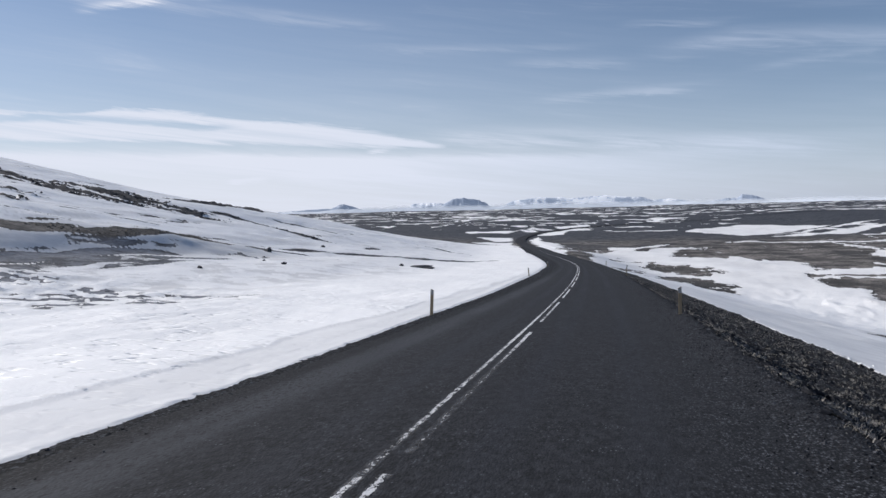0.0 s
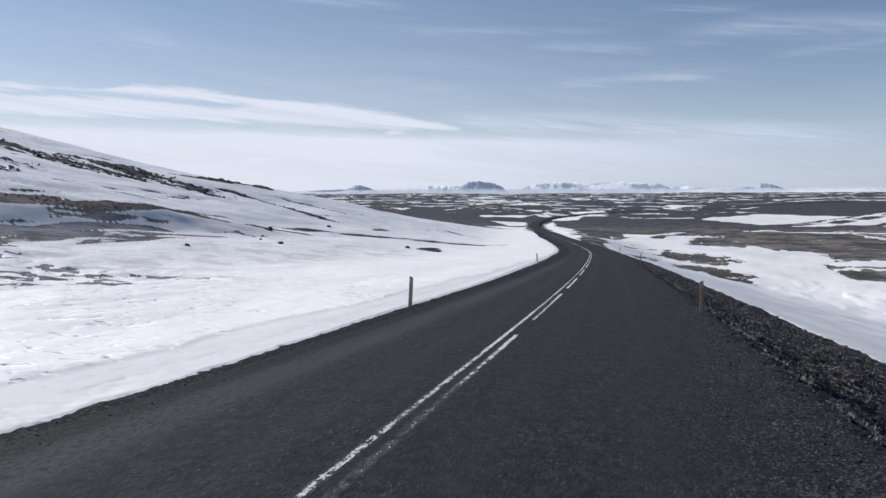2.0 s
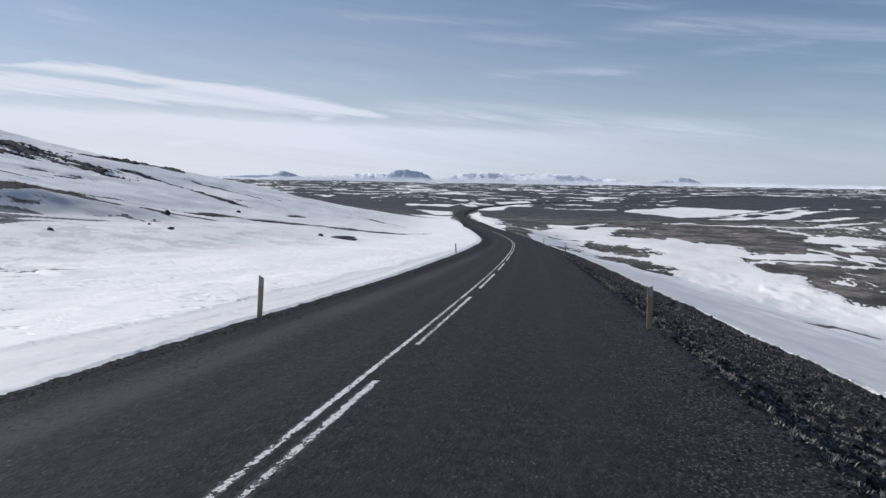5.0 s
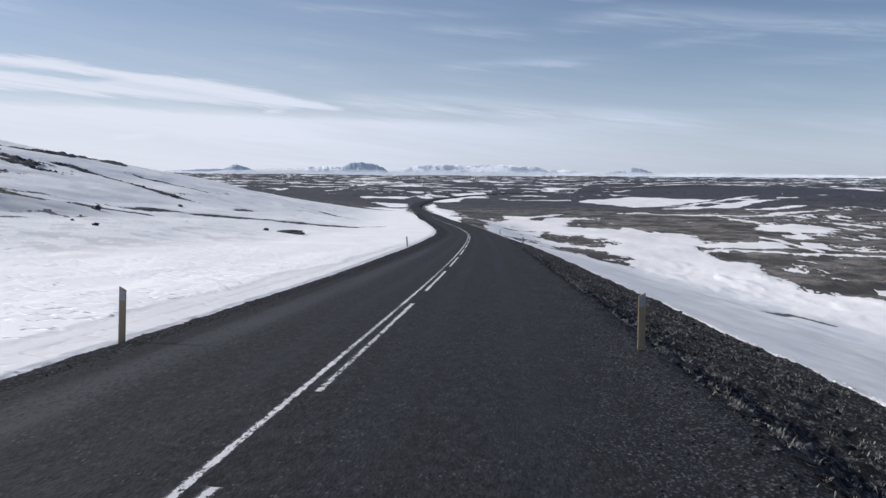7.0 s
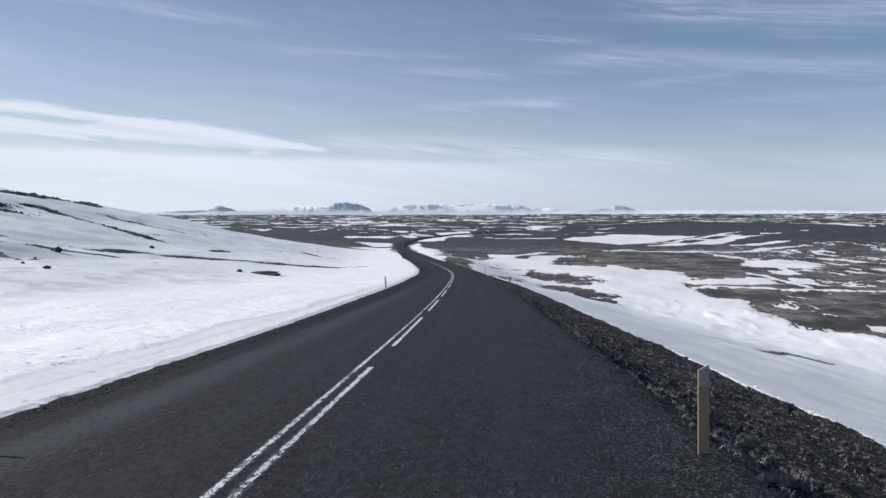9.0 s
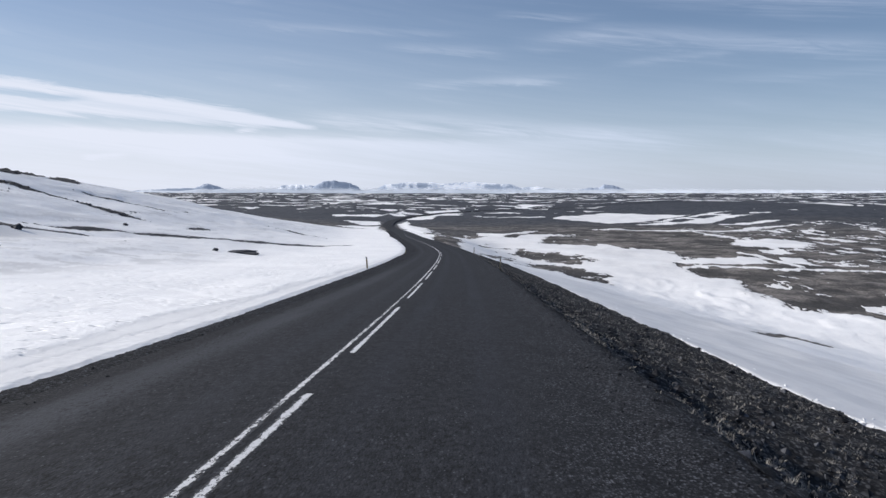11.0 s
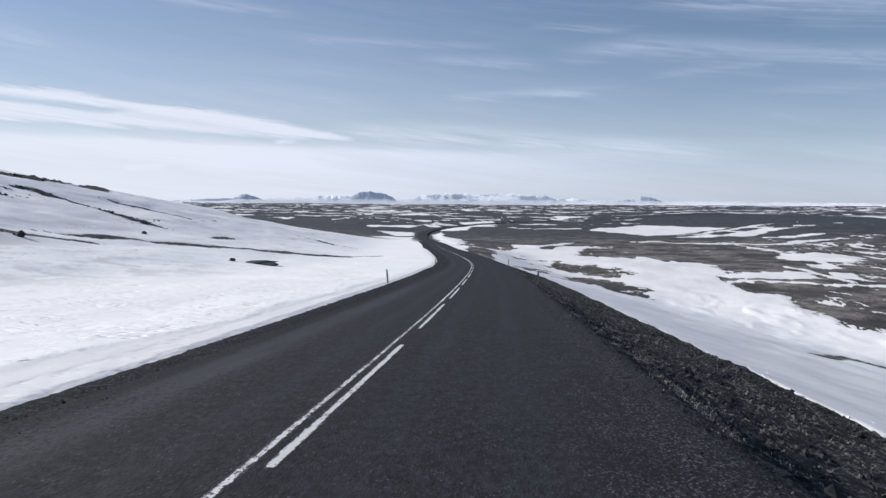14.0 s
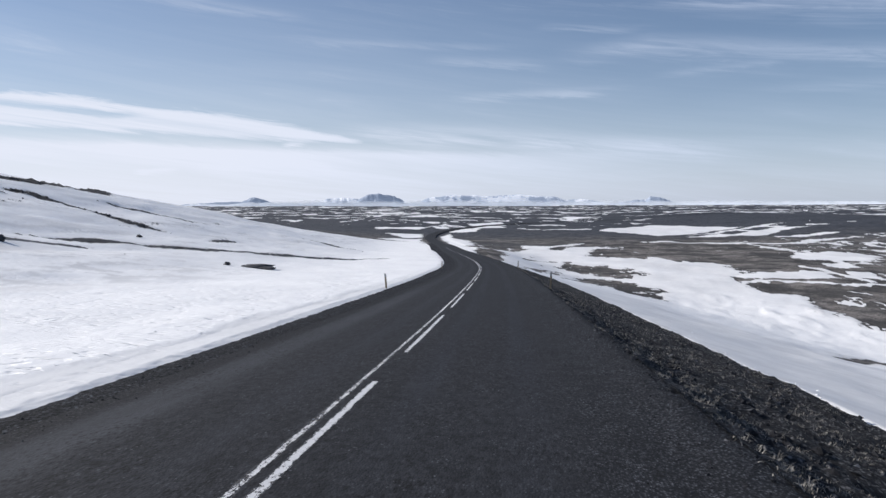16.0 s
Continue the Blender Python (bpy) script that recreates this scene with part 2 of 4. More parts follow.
def asphalt_material():
    m, n = material("chipped_asphalt")
    p = place(n)
    across = n.add("ShaderNodeSeparateXYZ", inputs={0: n.add("ShaderNodeUVMap", uv_map="UVMap").outputs[0]}).outputs[0]
    chips = n.add("ShaderNodeTexVoronoi", inputs={"Vector": n.scaled(p, 1.0, 0.45, 1.0), "Scale": 40.0, "Randomness": 1.0})
    pick = n.add("ShaderNodeSeparateColor", inputs={0: chips.outputs["Color"]})
    binder = n.mix(n.step(n.noise(n.scaled(p, 1.0, 0.5, 1.0), 9.0, 5.0, 0.65), 0.32, 0.68), rgb(0.0116, 0.0125, 0.0153), rgb(0.0288, 0.0305, 0.0362))
    stones = n.mix(pick.outputs[0], rgb(0.021, 0.023, 0.028), rgb(0.113, 0.119, 0.135))
    show = n.math("MULTIPLY", n.step(chips.outputs["Distance"], 0.32, 0.5, 1.0, 0.0), n.step(pick.outputs[1], 0.6, 0.82))
    cluster = n.step(n.noise(p, 2.6, 5.0, 0.7), 0.42, 0.64, 0.0, 0.9)
    binder = n.mix(n.step(pick.outputs[2], 0.86, 0.95, 0.0, 0.6), binder, rgb(0.005, 0.005, 0.006))
    colour = n.mix(n.math("MULTIPLY", show, cluster), binder, stones)
    # the wheels keep two tracks a lane darker and smoother; the joint and edge stay grey
    side = n.math("ABSOLUTE", n.math("SUBTRACT", n.math("ABSOLUTE", across), 1.65))
    track = n.math("MULTIPLY", n.step(n.math("ABSOLUTE", n.math("SUBTRACT", side, 0.75)), 0.1, 0.42, 1.0, 0.0), n.noise(n.scaled(p, 1.0, 0.08, 1.0), 1.2, 4.0))
    colour = n.mix(n.math("MULTIPLY", track, 0.5), colour, rgb(0.0255, 0.0272, 0.0335))
    dusty = n.math("MULTIPLY", n.math("MULTIPLY", n.step(across, -1.75, -2.4), n.math("MULTIPLY", n.step(across, -3.0, -2.7), n.step(n.add("ShaderNodeSeparateXYZ", inputs={0: p}).outputs[1], 90.0, 55.0))), n.noise(n.scaled(p, 1.0, 0.15, 1.0), 1.0, 5.0, 0.6))
    colour = n.mix(n.math("MULTIPLY", dusty, 1.0), colour, rgb(0.057, 0.0602, 0.068))
    long_stain = n.noise(n.scaled(p, 1.0, 0.05, 1.0), 2.0, 5.0, 0.6)
    colour = n.mix(n.step(long_stain, 0.5, 0.8, 0.0, 0.35), colour, rgb(0.008, 0.008, 0.0095))
    # the seal thins out into loose gravel
    fray = n.math("MULTIPLY_ADD", n.noise(n.scaled(p, 1.0, 0.4, 1.0), 2.5, 7.0, 0.7), 1.6, -0.8)
    loose = n.step(n.math("ADD", n.math("SUBTRACT", across, 3.0), n.math("MULTIPLY", fray, 0.9)), -0.7, 0.5)
    grit = n.add("ShaderNodeTexVoronoi", inputs={"Vector": n.scaled(p, 1.0, 0.5, 1.0), "Scale": 46.0, "Randomness": 1.0})
    tone = n.math("MULTIPLY", n.math("POWER", n.add("ShaderNodeSeparateColor", inputs={0: grit.outputs["Color"]}).outputs[0], 2.2), n.step(grit.outputs["Distance"], 0.3, 0.62, 1.0, 0.15))
    colour = n.mix(loose, colour, n.mix(n.math("MULTIPLY", tone, n.step(n.noise(p, 2.2, 5.0, 0.7), 0.3, 0.7, 0.35, 1.25)), rgb(0.008, 0.0088, 0.011), rgb(0.115, 0.12, 0.136)))
    # towards the snow the seal breaks up into gravel painted as dark as the backlit shoulder
    broken = n.step(n.math("ADD", across, n.math("MULTIPLY", fray, 0.3)), -2.78, -3.08)
    colour = n.mix(broken, colour, n.mix(tone, rgb(0.006, 0.0065, 0.008), rgb(0.05, 0.053, 0.062)))
    # dark and pale mottling where chips have come loose
    mottle = n.noise(n.scaled(p, 1.0, 0.36, 1.0), 24.0, 4.0, 0.62)
    bald = n.step(n.noise(n.scaled(p, 1.0, 0.5, 1.0), 0.9, 4.0, 0.6), 0.36, 0.6)
    colour = n.mix(n.math("MULTIPLY", n.step(mottle, 0.48, 0.38), n.math("MULTIPLY_ADD", bald, 0.6, 0.25)), colour, rgb(0.006, 0.006, 0.0072))
    colour = n.mix(n.math("MULTIPLY", n.step(mottle, 0.58, 0.7), n.math("MULTIPLY_ADD", bald, 0.4, 0.1)), colour, rgb(0.083, 0.087, 0.1))
    finish(n, colour, n.step(track, 0.0, 1.0, 0.92, 0.8), n.bump(n.math("SUBTRACT", 1.0, chips.outputs["Distance"]), 0.35, 0.012), specular=0.18)
    return m


def gravel_material(name, low, high, scale=16.0, damp=rgb(0.02, 0.02, 0.022), bump=0.5, wet=0.7):
    """Loose stones: each chip its own grey, some pale, over dark fines."""
    m, n = material(name)
    p = place(n)
    stones = n.add("ShaderNodeTexVoronoi", inputs={"Vector": n.scaled(p, 1.0, 0.6, 1.0), "Scale": scale, "Randomness": 1.0})
    pick = n.add("ShaderNodeSeparateColor", inputs={0: stones.outputs["Color"]})
    tone = n.math("POWER", pick.outputs[0], 2.2)
    body = n.step(stones.outputs["Distance"], 0.3, 0.62, 1.0, 0.15)
    colour = n.mix(n.math("MULTIPLY", tone, body), low, high)
    fines = n.noise(p, scale * 2.5, 5.0, 0.7)
    colour = n.mix(n.step(fines, 0.4, 0.7, 0.0, 0.35), colour, low)
    colour = n.mix(n.step(n.noise(p, 0.9, 6.0, 0.6), 0.42, 0.7, 0.0, wet), colour, damp)
    finish(n, colour, 0.92, n.bump(n.math("MULTIPLY_ADD", pick.outputs[1], 0.6, fines), bump, 0.5 / scale), specular=0.15)
    return m


def paint_material():
    """White road paint: ragged edges, chipped by the stones under it, here and there worn to a ghost."""
    m, n = material("worn_road_paint")
    p = place(n)
    uv = n.add("ShaderNodeSeparateXYZ", inputs={0: n.add("ShaderNodeUVMap", uv_map="UVMap").outputs[0]})
    across = uv.outputs[0]
    edge = n.step(n.math("ABSOLUTE", across), 0.3, 1.0, 0.0, 0.8)
    worn = n.add("ShaderNodeAttribute", attribute_name="worn").outputs["Fac"]
    chips = n.math("MULTIPLY_ADD", n.noise(n.scaled(p, 1.0, 0.45, 1.0), 42.0, 6.0, 0.75), 3.4, -1.62)
    patches = n.math("MULTIPLY_ADD", n.noise(n.scaled(p, 3.0, 0.5, 1.0), 0.9, 4.0), 1.3, -0.65)
    bites = n.math("MULTIPLY_ADD", n.noise(n.scaled(p, 1.0, 0.45, 1.0), 15.0, 3.0, 0.6), 2.0, -0.95)
    wear = n.math("ADD", n.math("ADD", chips, n.math("ADD", edge, bites)), n.math("ADD", patches, worn))
    alpha = n.math("MAXIMUM", n.step(wear, 0.42, 0.62, 1.0, 0.0), n.math("MULTIPLY", n.step(wear, 0.7, 2.2, 0.16, 0.02), n.step(n.noise(p, 6.0, 5.0, 0.7), 0.35, 0.65)))
    colour = n.mix(n.noise(p, 30.0, 4.0), rgb(0.5, 0.51, 0.52), rgb(0.72, 0.72, 0.73))
    finish(n, colour, 0.7, None, alpha)
    return m


def wood_material():
    m, n = material("weathered_wood")
    p = place(n)
    grain = n.noise(n.scaled(p, 1.0, 1.0, 0.06), 60.0, 5.0, 0.6)
    blot = n.noise(p, 7.0, 4.0)
    colour = n.mix(grain, rgb(0.27, 0.2, 0.12), rgb(0.4, 0.31, 0.2))
    colour = n.mix(n.step(blot, 0.5, 0.8, 0.0, 0.6), colour, rgb(0.3, 0.26, 0.2))
    finish(n, colour, 0.8, n.bump(grain, 0.4, 0.004))
    return m


def plain_material(name, low, high, scale, rough=0.8, metal=0.0, bump=0.0):
    m, n = material(name)
    p = place(n)
    v = n.noise(p, scale, 6.0, 0.6)
    finish(n, n.mix(n.step(v, 0.3, 0.7), low, high), rough, n.bump(v, bump, 0.4 / scale) if bump else None, metal=metal)
    return m


MAT_GROUND = ground_material()
MAT_ASPHALT = asphalt_material()
MAT_GRAVEL = gravel_material("roadside_gravel", rgb(0.008, 0.0088, 0.011), rgb(0.13, 0.137, 0.156), 40.0, rgb(0.013, 0.0135, 0.016), 0.6, 0.3)
# left gravel coloured darker for the shade between its backlit stones
MAT_BACKLIT_GRAVEL = gravel_material("backlit_gravel", rgb(0.004, 0.0044, 0.0056), rgb(0.095, 0.102, 0.122), 24.0, rgb(0.006, 0.0064, 0.0078), 1.0, 0.35)
MAT_BANK = gravel_material("embankment_earth", rgb(0.012, 0.012, 0.0132), rgb(0.2, 0.198, 0.2), 18.0, rgb(0.019, 0.0187, 0.0195), 0.8)
MAT_PAINT = paint_material()
MAT_WOOD = wood_material()
MAT_SHEET = plain_material("faded_reflector_sheet", rgb(0.3, 0.29, 0.28), rgb(0.42, 0.41, 0.4), 30.0, 0.45)
MAT_ROCK = plain_material("dark_lava_rock", rgb(0.016, 0.0172, 0.021), rgb(0.062, 0.066, 0.076), 4.0, 0.9, 0.0, 0.8)
MAT_STRAW = plain_material("dead_grass", rgb(0.14, 0.13, 0.115), rgb(0.38, 0.36, 0.325), 6.0, 0.9)
# ---- the lie of the land ----


def lattice(ix, iy, seed):
    h = (ix.astype(np.int64) * 374761393 + iy.astype(np.int64) * 668265263 + seed * 974634777) & 0xFFFFFFFF
    h = ((h ^ (h >> 13)) * 1274126177) & 0xFFFFFFFF
    return ((h ^ (h >> 16)) & 0xFFFF) / 65535.0


def value_noise(x, y, seed):
    fx, fy = np.floor(x), np.floor(y)
    tx, ty = x - fx, y - fy
    tx, ty = tx * tx * tx * (tx * (tx * 6 - 15) + 10), ty * ty * ty * (ty * (ty * 6 - 15) + 10)
    a, b = lattice(fx, fy, seed), lattice(fx + 1, fy, seed)
    c, d = lattice(fx, fy + 1, seed), lattice(fx + 1, fy + 1, seed)
    return (a + (b - a) * tx) * (1 - ty) + (c + (d - c) * tx) * ty


def fbm(x, y, seed, octaves=5, gain=0.5):
    """Layered noise, about -1 to 1."""
    total, amp, norm = 0.0, 1.0, 0.0
    for k in range(octaves):
        c, s = math.cos(0.6 * k), math.sin(0.6 * k)
        total = total + amp * (2 * value_noise((x * c - y * s) * 2**k + 17.3 * k, (x * s + y * c) * 2**k - 9.1 * k, seed + k) - 1)
        norm, amp = norm + amp, amp * gain
    return total / norm * 1.6


def curve(xs, ys):
    """A smooth curve through a few stations."""
    xs, ys = np.array(xs, float), np.array(ys, float)
    slopes = np.gradient(ys, xs)

    def at(x):
        x = np.asarray(x, float)
        i = np.clip(np.searchsorted(xs, x) - 1, 0, len(xs) - 2)
        w = xs[i + 1] - xs[i]
        t = (x - xs[i]) / w
        inside = (2 * t**3 - 3 * t**2 + 1) * ys[i] + (t**3 - 2 * t**2 + t) * w * slopes[i] + (3 * t**2 - 2 * t**3) * ys[i + 1] + (t**3 - t**2) * w * slopes[i + 1]
        return np.where(t < 0, ys[0] + (x - xs[0]) * slopes[0], np.where(t > 1, ys[-1] + (x - xs[-1]) * slopes[-1], inside))

    return at


def smooth(x, low, high):
    t = np.clip((x - low) / (high - low), 0, 1)
    return t * t * (3 - 2 * t)


STATIONS = (-80, -40, 0, 25, 40, 57, 77, 100, 128, 155, 180, 210, 270, 357, 470, 560, 640, 720, 830, 910, 1060, 1300)
road_x = curve(STATIONS, (-2.0, -2.0, -2.0, -2.08, -2.27, -2.6, -3.12, -3.9, -5.2, -7.4, -10.3, -14.2, -22, -33, -50, -63, -69, -66, -45, -15, 110, 420))
road_z = curve(STATIONS, (3.76, 0.94, -1.88, -3.64, -4.7, -5.88, -7.22, -8.75, -10.5, -12.0, -13.2, -14.6, -17.5, -21.2, -25.4, -27.6, -28.4, -28.6, -28.7, -28.7, -28.0, -26.0))
hill = curve((0, 12, 20, 30, 45, 55, 65, 80, 90, 125, 200, 500), (0.0, 0.05, 0.2, 1.4, 4.1, 6.7, 9.1, 12.9, 14.8, 18.6, 25, 40))


def snow_rim_at(y):
    """Metres from the centre line to the rim of the snow on the hill side."""
    return np.interp(y, (14, 24, 30, 36, 42, 46, 54, 65, 80, 110), (3.6, 3.86, 3.9, 3.96, 4.07, 4.18, 4.44, 4.67, 4.84, 5.34))


def road_side(x, y):
    """Metres to the right of the centre line."""
    return (x - road_x(y)) / np.sqrt(1 + (road_x(y + 1) - road_x(y)) ** 2)


def seam(x, y, stops):
    """The distance from a bent line, in plan, and how far along it that is (0 to 1)."""
    best, along = np.full(np.shape(x), 1e9), np.zeros(np.shape(x))
    count = len(stops) - 1
    for k in range(count):
        (ax, ay), (bx, by) = stops[k], stops[k + 1]
        t = np.clip(((x - ax) * (bx - ax) + (y - ay) * (by - ay)) / ((bx - ax) ** 2 + (by - ay) ** 2), 0, 1)
        gap = np.hypot(x - ax - t * (bx - ax), y - ay - t * (by - ay))
        along = np.where(gap < best, (k + t) / count, along)
        best = np.minimum(best, gap)
    return best, along


def patch(x, y, corners, soft):
    """A field with bent outline: 0.5 at its rim, 1 well inside, 0 well outside."""
    gap, inside = np.full(np.shape(x), 1e9), np.zeros(np.shape(x), dtype=bool)
    for (ax, ay), (bx, by) in zip(corners, corners[1:] + corners[:1]):
        t = np.clip(((x - ax) * (bx - ax) + (y - ay) * (by - ay)) / ((bx - ax) ** 2 + (by - ay) ** 2), 0, 1)
        gap = np.minimum(gap, np.hypot(x - ax - t * (bx - ax), y - ay - t * (by - ay)))
        if ay != by:
            inside ^= ((ay > y) != (by > y)) & (x < (bx - ax) * (y - ay) / (by - ay) + ax)
    return 0.5 + 0.5 * np.clip(np.where(inside, gap, -gap) / soft, -1, 1)


def brink_line(x, y):
    """Metres from the road to the hillside, with the bends of the scarp's brink taken out."""
    return -road_side(x, y) + 1.5 * fbm(x / 12, y / 20, 29, 4) + 0.3 * fbm(x / 4, y / 5, 28, 2)


LUMPS = ((34, 168), (40, 245), (92, 205), (86, 160), (56, 145))
CLODS = ((-34, 24), (-19, 26), (-15.5, 34), (-22, 40), (-35, 38))


def terrain(x, y):
    """The height of the land."""
    d, zr = road_side(x, y), road_z(y)
    left = np.maximum(-d, 0)
    keep = 1 - smooth(y, 180, 780)
    up = hill(left) * keep + smooth(left, 90, 150) * 7.4 * (1 - smooth(y, 150, 270)) * keep
    # the scarp: a drift edge that drops towards the road
    brink = brink_line(x, y)
    span = smooth(y, 8, 30) * (1 - smooth(y, 70, 102))
    up = up + span * (1.05 * smooth(brink, 35.6, 41.4) + 0.25 * smooth(brink, 39, 43) - 1.3 * smooth(left, 52, 95))
    # a ploughed strip beside the road, with a low ledge behind it
    up = up + 0.03 * smooth(left + 0.4 * fbm(x / 2, y / 5, 37, 4), 5.36, 5.47) * (1 - smooth(y, 60, 110))
    right = np.maximum(d - 4.6, 0)
    down = 0.25 * right + 0.45 * (1 - np.exp(-right / 3.0)) + 0.36 * (1 - np.exp(-right / 0.85))
    slope = zr + up - down - 60 * smooth(y, 950, 1600)
    plain = -26.3 + 5.5 * smooth(x, 90, 320) * smooth(y, 430, 760) + smooth(y, 330, 700) * (-1.5 + 2.2 * fbm(x / 170, y / 170, 11, 4))
    plain = plain + smooth(y, 1300, 2600) * 1.5 * fbm(x / 800, y / 500, 23, 3) - 8.5 * smooth(y, 1000, 3200) + 9 * smooth(np.abs(x), 900, 2600) * smooth(y, 1500, 3500)
    k = 1.6
    z = np.maximum(slope, plain) + k * np.log1p(np.exp(-np.abs(slope - plain) / k)) * 0.6
    z = z + patch(x, y, CLODS, 4.0) * 0.1 * fbm(x / 1.1, y / 0.9, 95, 3)
    z = z + patch(x, y, LUMPS, 14.0) * 0.3 * np.maximum(fbm(x / 3.5, y / 7, 109, 4), 0)
    # the land carries the far road on its own level
    bed = smooth(y, 230, 330) * (1 - smooth(np.abs(d), 7, 42))
    z = z * (1 - bed) + (zr - 0.25) * bed
    away = smooth(np.abs(d), 6, 40)
    z = z + away * (0.35 * fbm(x / 14, y / 22, 3, 4) + 0.9 * fbm(x / 60, y / 90, 5, 3) * smooth(np.abs(d), 20, 90))
    z = z + smooth(np.abs(d), 4.5, 9) * (0.035 * fbm(x / 1.3, y / 2.0, 7, 3) * (1 - smooth(np.hypot(x, y), 25, 70)) + 0.06 * fbm(x / 4, y / 6, 9, 2))
    return z


def strip(x, y, stops, wide, ends=0.25):
    """1 in the middle of a bent strip of land, 0.5 at its rim, falling off outside; it thins towards its ends."""
    gap, along = seam(x, y, stops)
    thin = wide * (smooth(along, -0.02, ends) * (1 - smooth(along, 1 - ends, 1.02)) * 0.85 + 0.15)
    return 1 / (1 + (gap / thin) ** 2)


def bare_ground(x, y):
    """Where the snow has gone: (bare 0 to 1, stony 0 to 1)."""
    d = road_side(x, y)
    wx = x + 2.6 * fbm(x / 6, y / 12, 41, 6, 0.68)
    wy = y + 7.0 * fbm(x / 7, y / 14, 43, 6, 0.68)
    wy = wy + 5.0 * smooth(y, 140, 220) * fbm(x / 1.8, y / 11, 45, 3)
    nx, ny = x + 0.45 * (wx - x), y + 0.45 * (wy - y)
    # the far plain: heath and lava with drifts in its hollows
    spread = smooth(y + 0.2 * d, 430, 520) * smooth(d, -120, -30) + smooth(y, 560, 700) * (1 - smooth(d, -120, -30))
    spread = np.clip(np.maximum(spread, smooth(x, 110, 150) * smooth(y, 130, 220)), 0, 1)
    drift = 0.7 * fbm(x / 70, y / 100, 61, 6, 0.62) + 0.6 * fbm(x / 34, y / 50, 67, 5, 0.62) - 0.12 * smooth(y, 900, 2200)
    near_share = 0.42 * smooth(y, 1000, 500) + 0.12 * smooth(y, 2200, 900)
    lenses = 0.55 * fbm(x / 34, y / 22, 63, 5, 0.62) + 0.45 * fbm(x / 130, y / 70, 65, 4)
    drift = np.maximum(drift, lenses - 0.05 - 0.2 * smooth(y, 1100, 500))
    bare = spread * smooth(drift, 0.4 + near_share, 0.2 + near_share)
    stony = np.zeros(np.shape(x))
    for corners, soft in HEATH:
        bare = np.maximum(bare, patch(wx, wy, corners, soft))
    near_isles = smooth(y, 365, 345) * smooth(x, 66, 50) * smooth(d, 12, 16)
    bare = bare - 0.42 * near_isles * smooth(fbm(x / 15, y / 8, 151, 4, 0.6), 0.02, 0.36)
    for corners, soft in DRIFTS:
        bare = np.minimum(bare, 1 - patch(nx, ny, corners, soft))
    for stops, wide in DRIFT_LINES:
        bare = np.minimum(bare, 1 - strip(nx, ny, stops, wide, 0.1))
    kerb = smooth(y, 380, 460) * (1 - smooth(np.abs(d) + 5 * fbm(x / 15, y / 25, 107, 4), 4.5, 7.5))
    bare = np.maximum(bare, 0.8 * kerb)
    for stops, wide in TRACKS:
        bare = np.maximum(bare, strip(nx, ny, stops, wide, 0.05))
    # thin leftover snow inside the heath
    crumbs = fbm(x / 5, y / 15, 73, 5, 0.6) + 0.6 * fbm(x / 18, y / 45, 77, 3) + 0.22 * smooth(y, 380, 330) * smooth(x, 70, 45) + 0.45 * smooth(x, 115, 150) * smooth(y, 170, 230) * (1 - smooth(y, 480, 600))
    bare = np.where((d > 14) & (y < 440 + 0.6 * x), np.minimum(bare, 1 - 0.66 * smooth(crumbs, 0.72, 0.9)), bare)
    for corners, soft in OUTCROPS:
        s = patch(wx, wy, corners, soft) - 0.7 * smooth(fbm(x / 6.5, y / 2.4, 79, 5, 0.6), -0.08, 0.32)
        bare, stony = np.maximum(bare, s), np.maximum(stony, smooth(s, 0.25, 0.45))
    for stops, wide, rock in LEFT_STRIPS:
        s = strip(x + 0.3 * (wx - x), y + 0.2 * (wy - y), stops, wide) - 0.2 * smooth(fbm(x / 4, y / 4, 89, 4), 0.0, 0.5)
        bare, stony = np.maximum(bare, s), np.maximum(stony, rock * smooth(s, 0.3, 0.6))
    # thin thawed streaks along the hillside
    worn = smooth(fbm(x / 2.6, y / 15, 137, 5, 0.66) + 0.5 * fbm(x / 14, y / 40, 139, 3), 0.5, 1.0) * smooth(-d, 22, 34) * (1 - smooth(y, 190, 260))
    bare = np.maximum(bare, 0.6 * worn)
    # heath on the brink of the scarp
    brink = brink_line(x, y)
    along = smooth(y, 12, 30) * (1 - smooth(y, 78, 98))
    ledge = smooth(brink, 40.6, 41.3) * (1 - smooth(brink, 43, 47)) * along
    ledge = ledge * (1 - 0.75 * smooth(fbm(x / 2.0, y / 3.5, 97, 5, 0.6), -0.05, 0.4) * smooth(brink, 42, 45))
    ledge = ledge * (1 - 0.7 * smooth(fbm(x / 2, y / 9, 99, 4), 0.1, 0.4) * (1 - smooth(brink, 41.4, 42.4)))
    bare = np.maximum(bare, 0.82 * ledge)
    # a bare grey lens at the scarp's foot, drawn out along it
    streaks = fbm(brink / 1.8, y / 26, 103, 3)
    lens = smooth(brink, 34.8, 36.0) * (1 - smooth(brink, 37.8, 38.8)) * smooth(y, 10, 30) * (1 - smooth(y, 58, 76))
    bare = np.maximum(bare, 0.84 * lens * smooth(streaks, -0.55, 0.05))
    threads = smooth(brink, 28, 32) * (1 - smooth(brink, 35.5, 37.0)) * along
    bare = np.maximum(bare, 0.6 * threads * smooth(streaks, 0.2, 0.6))
    # grey spots where the slope starts: shade of snow clods put into colour
    spots = smooth(fbm((0.78 * x + 0.62 * y) / 1.7, (0.78 * y - 0.62 * x) / 0.9, 93, 5, 0.66), 0.04, 0.42) * patch(wx, wy, CLODS, 3.0)
    bare = np.maximum(bare, 0.8 * spots)
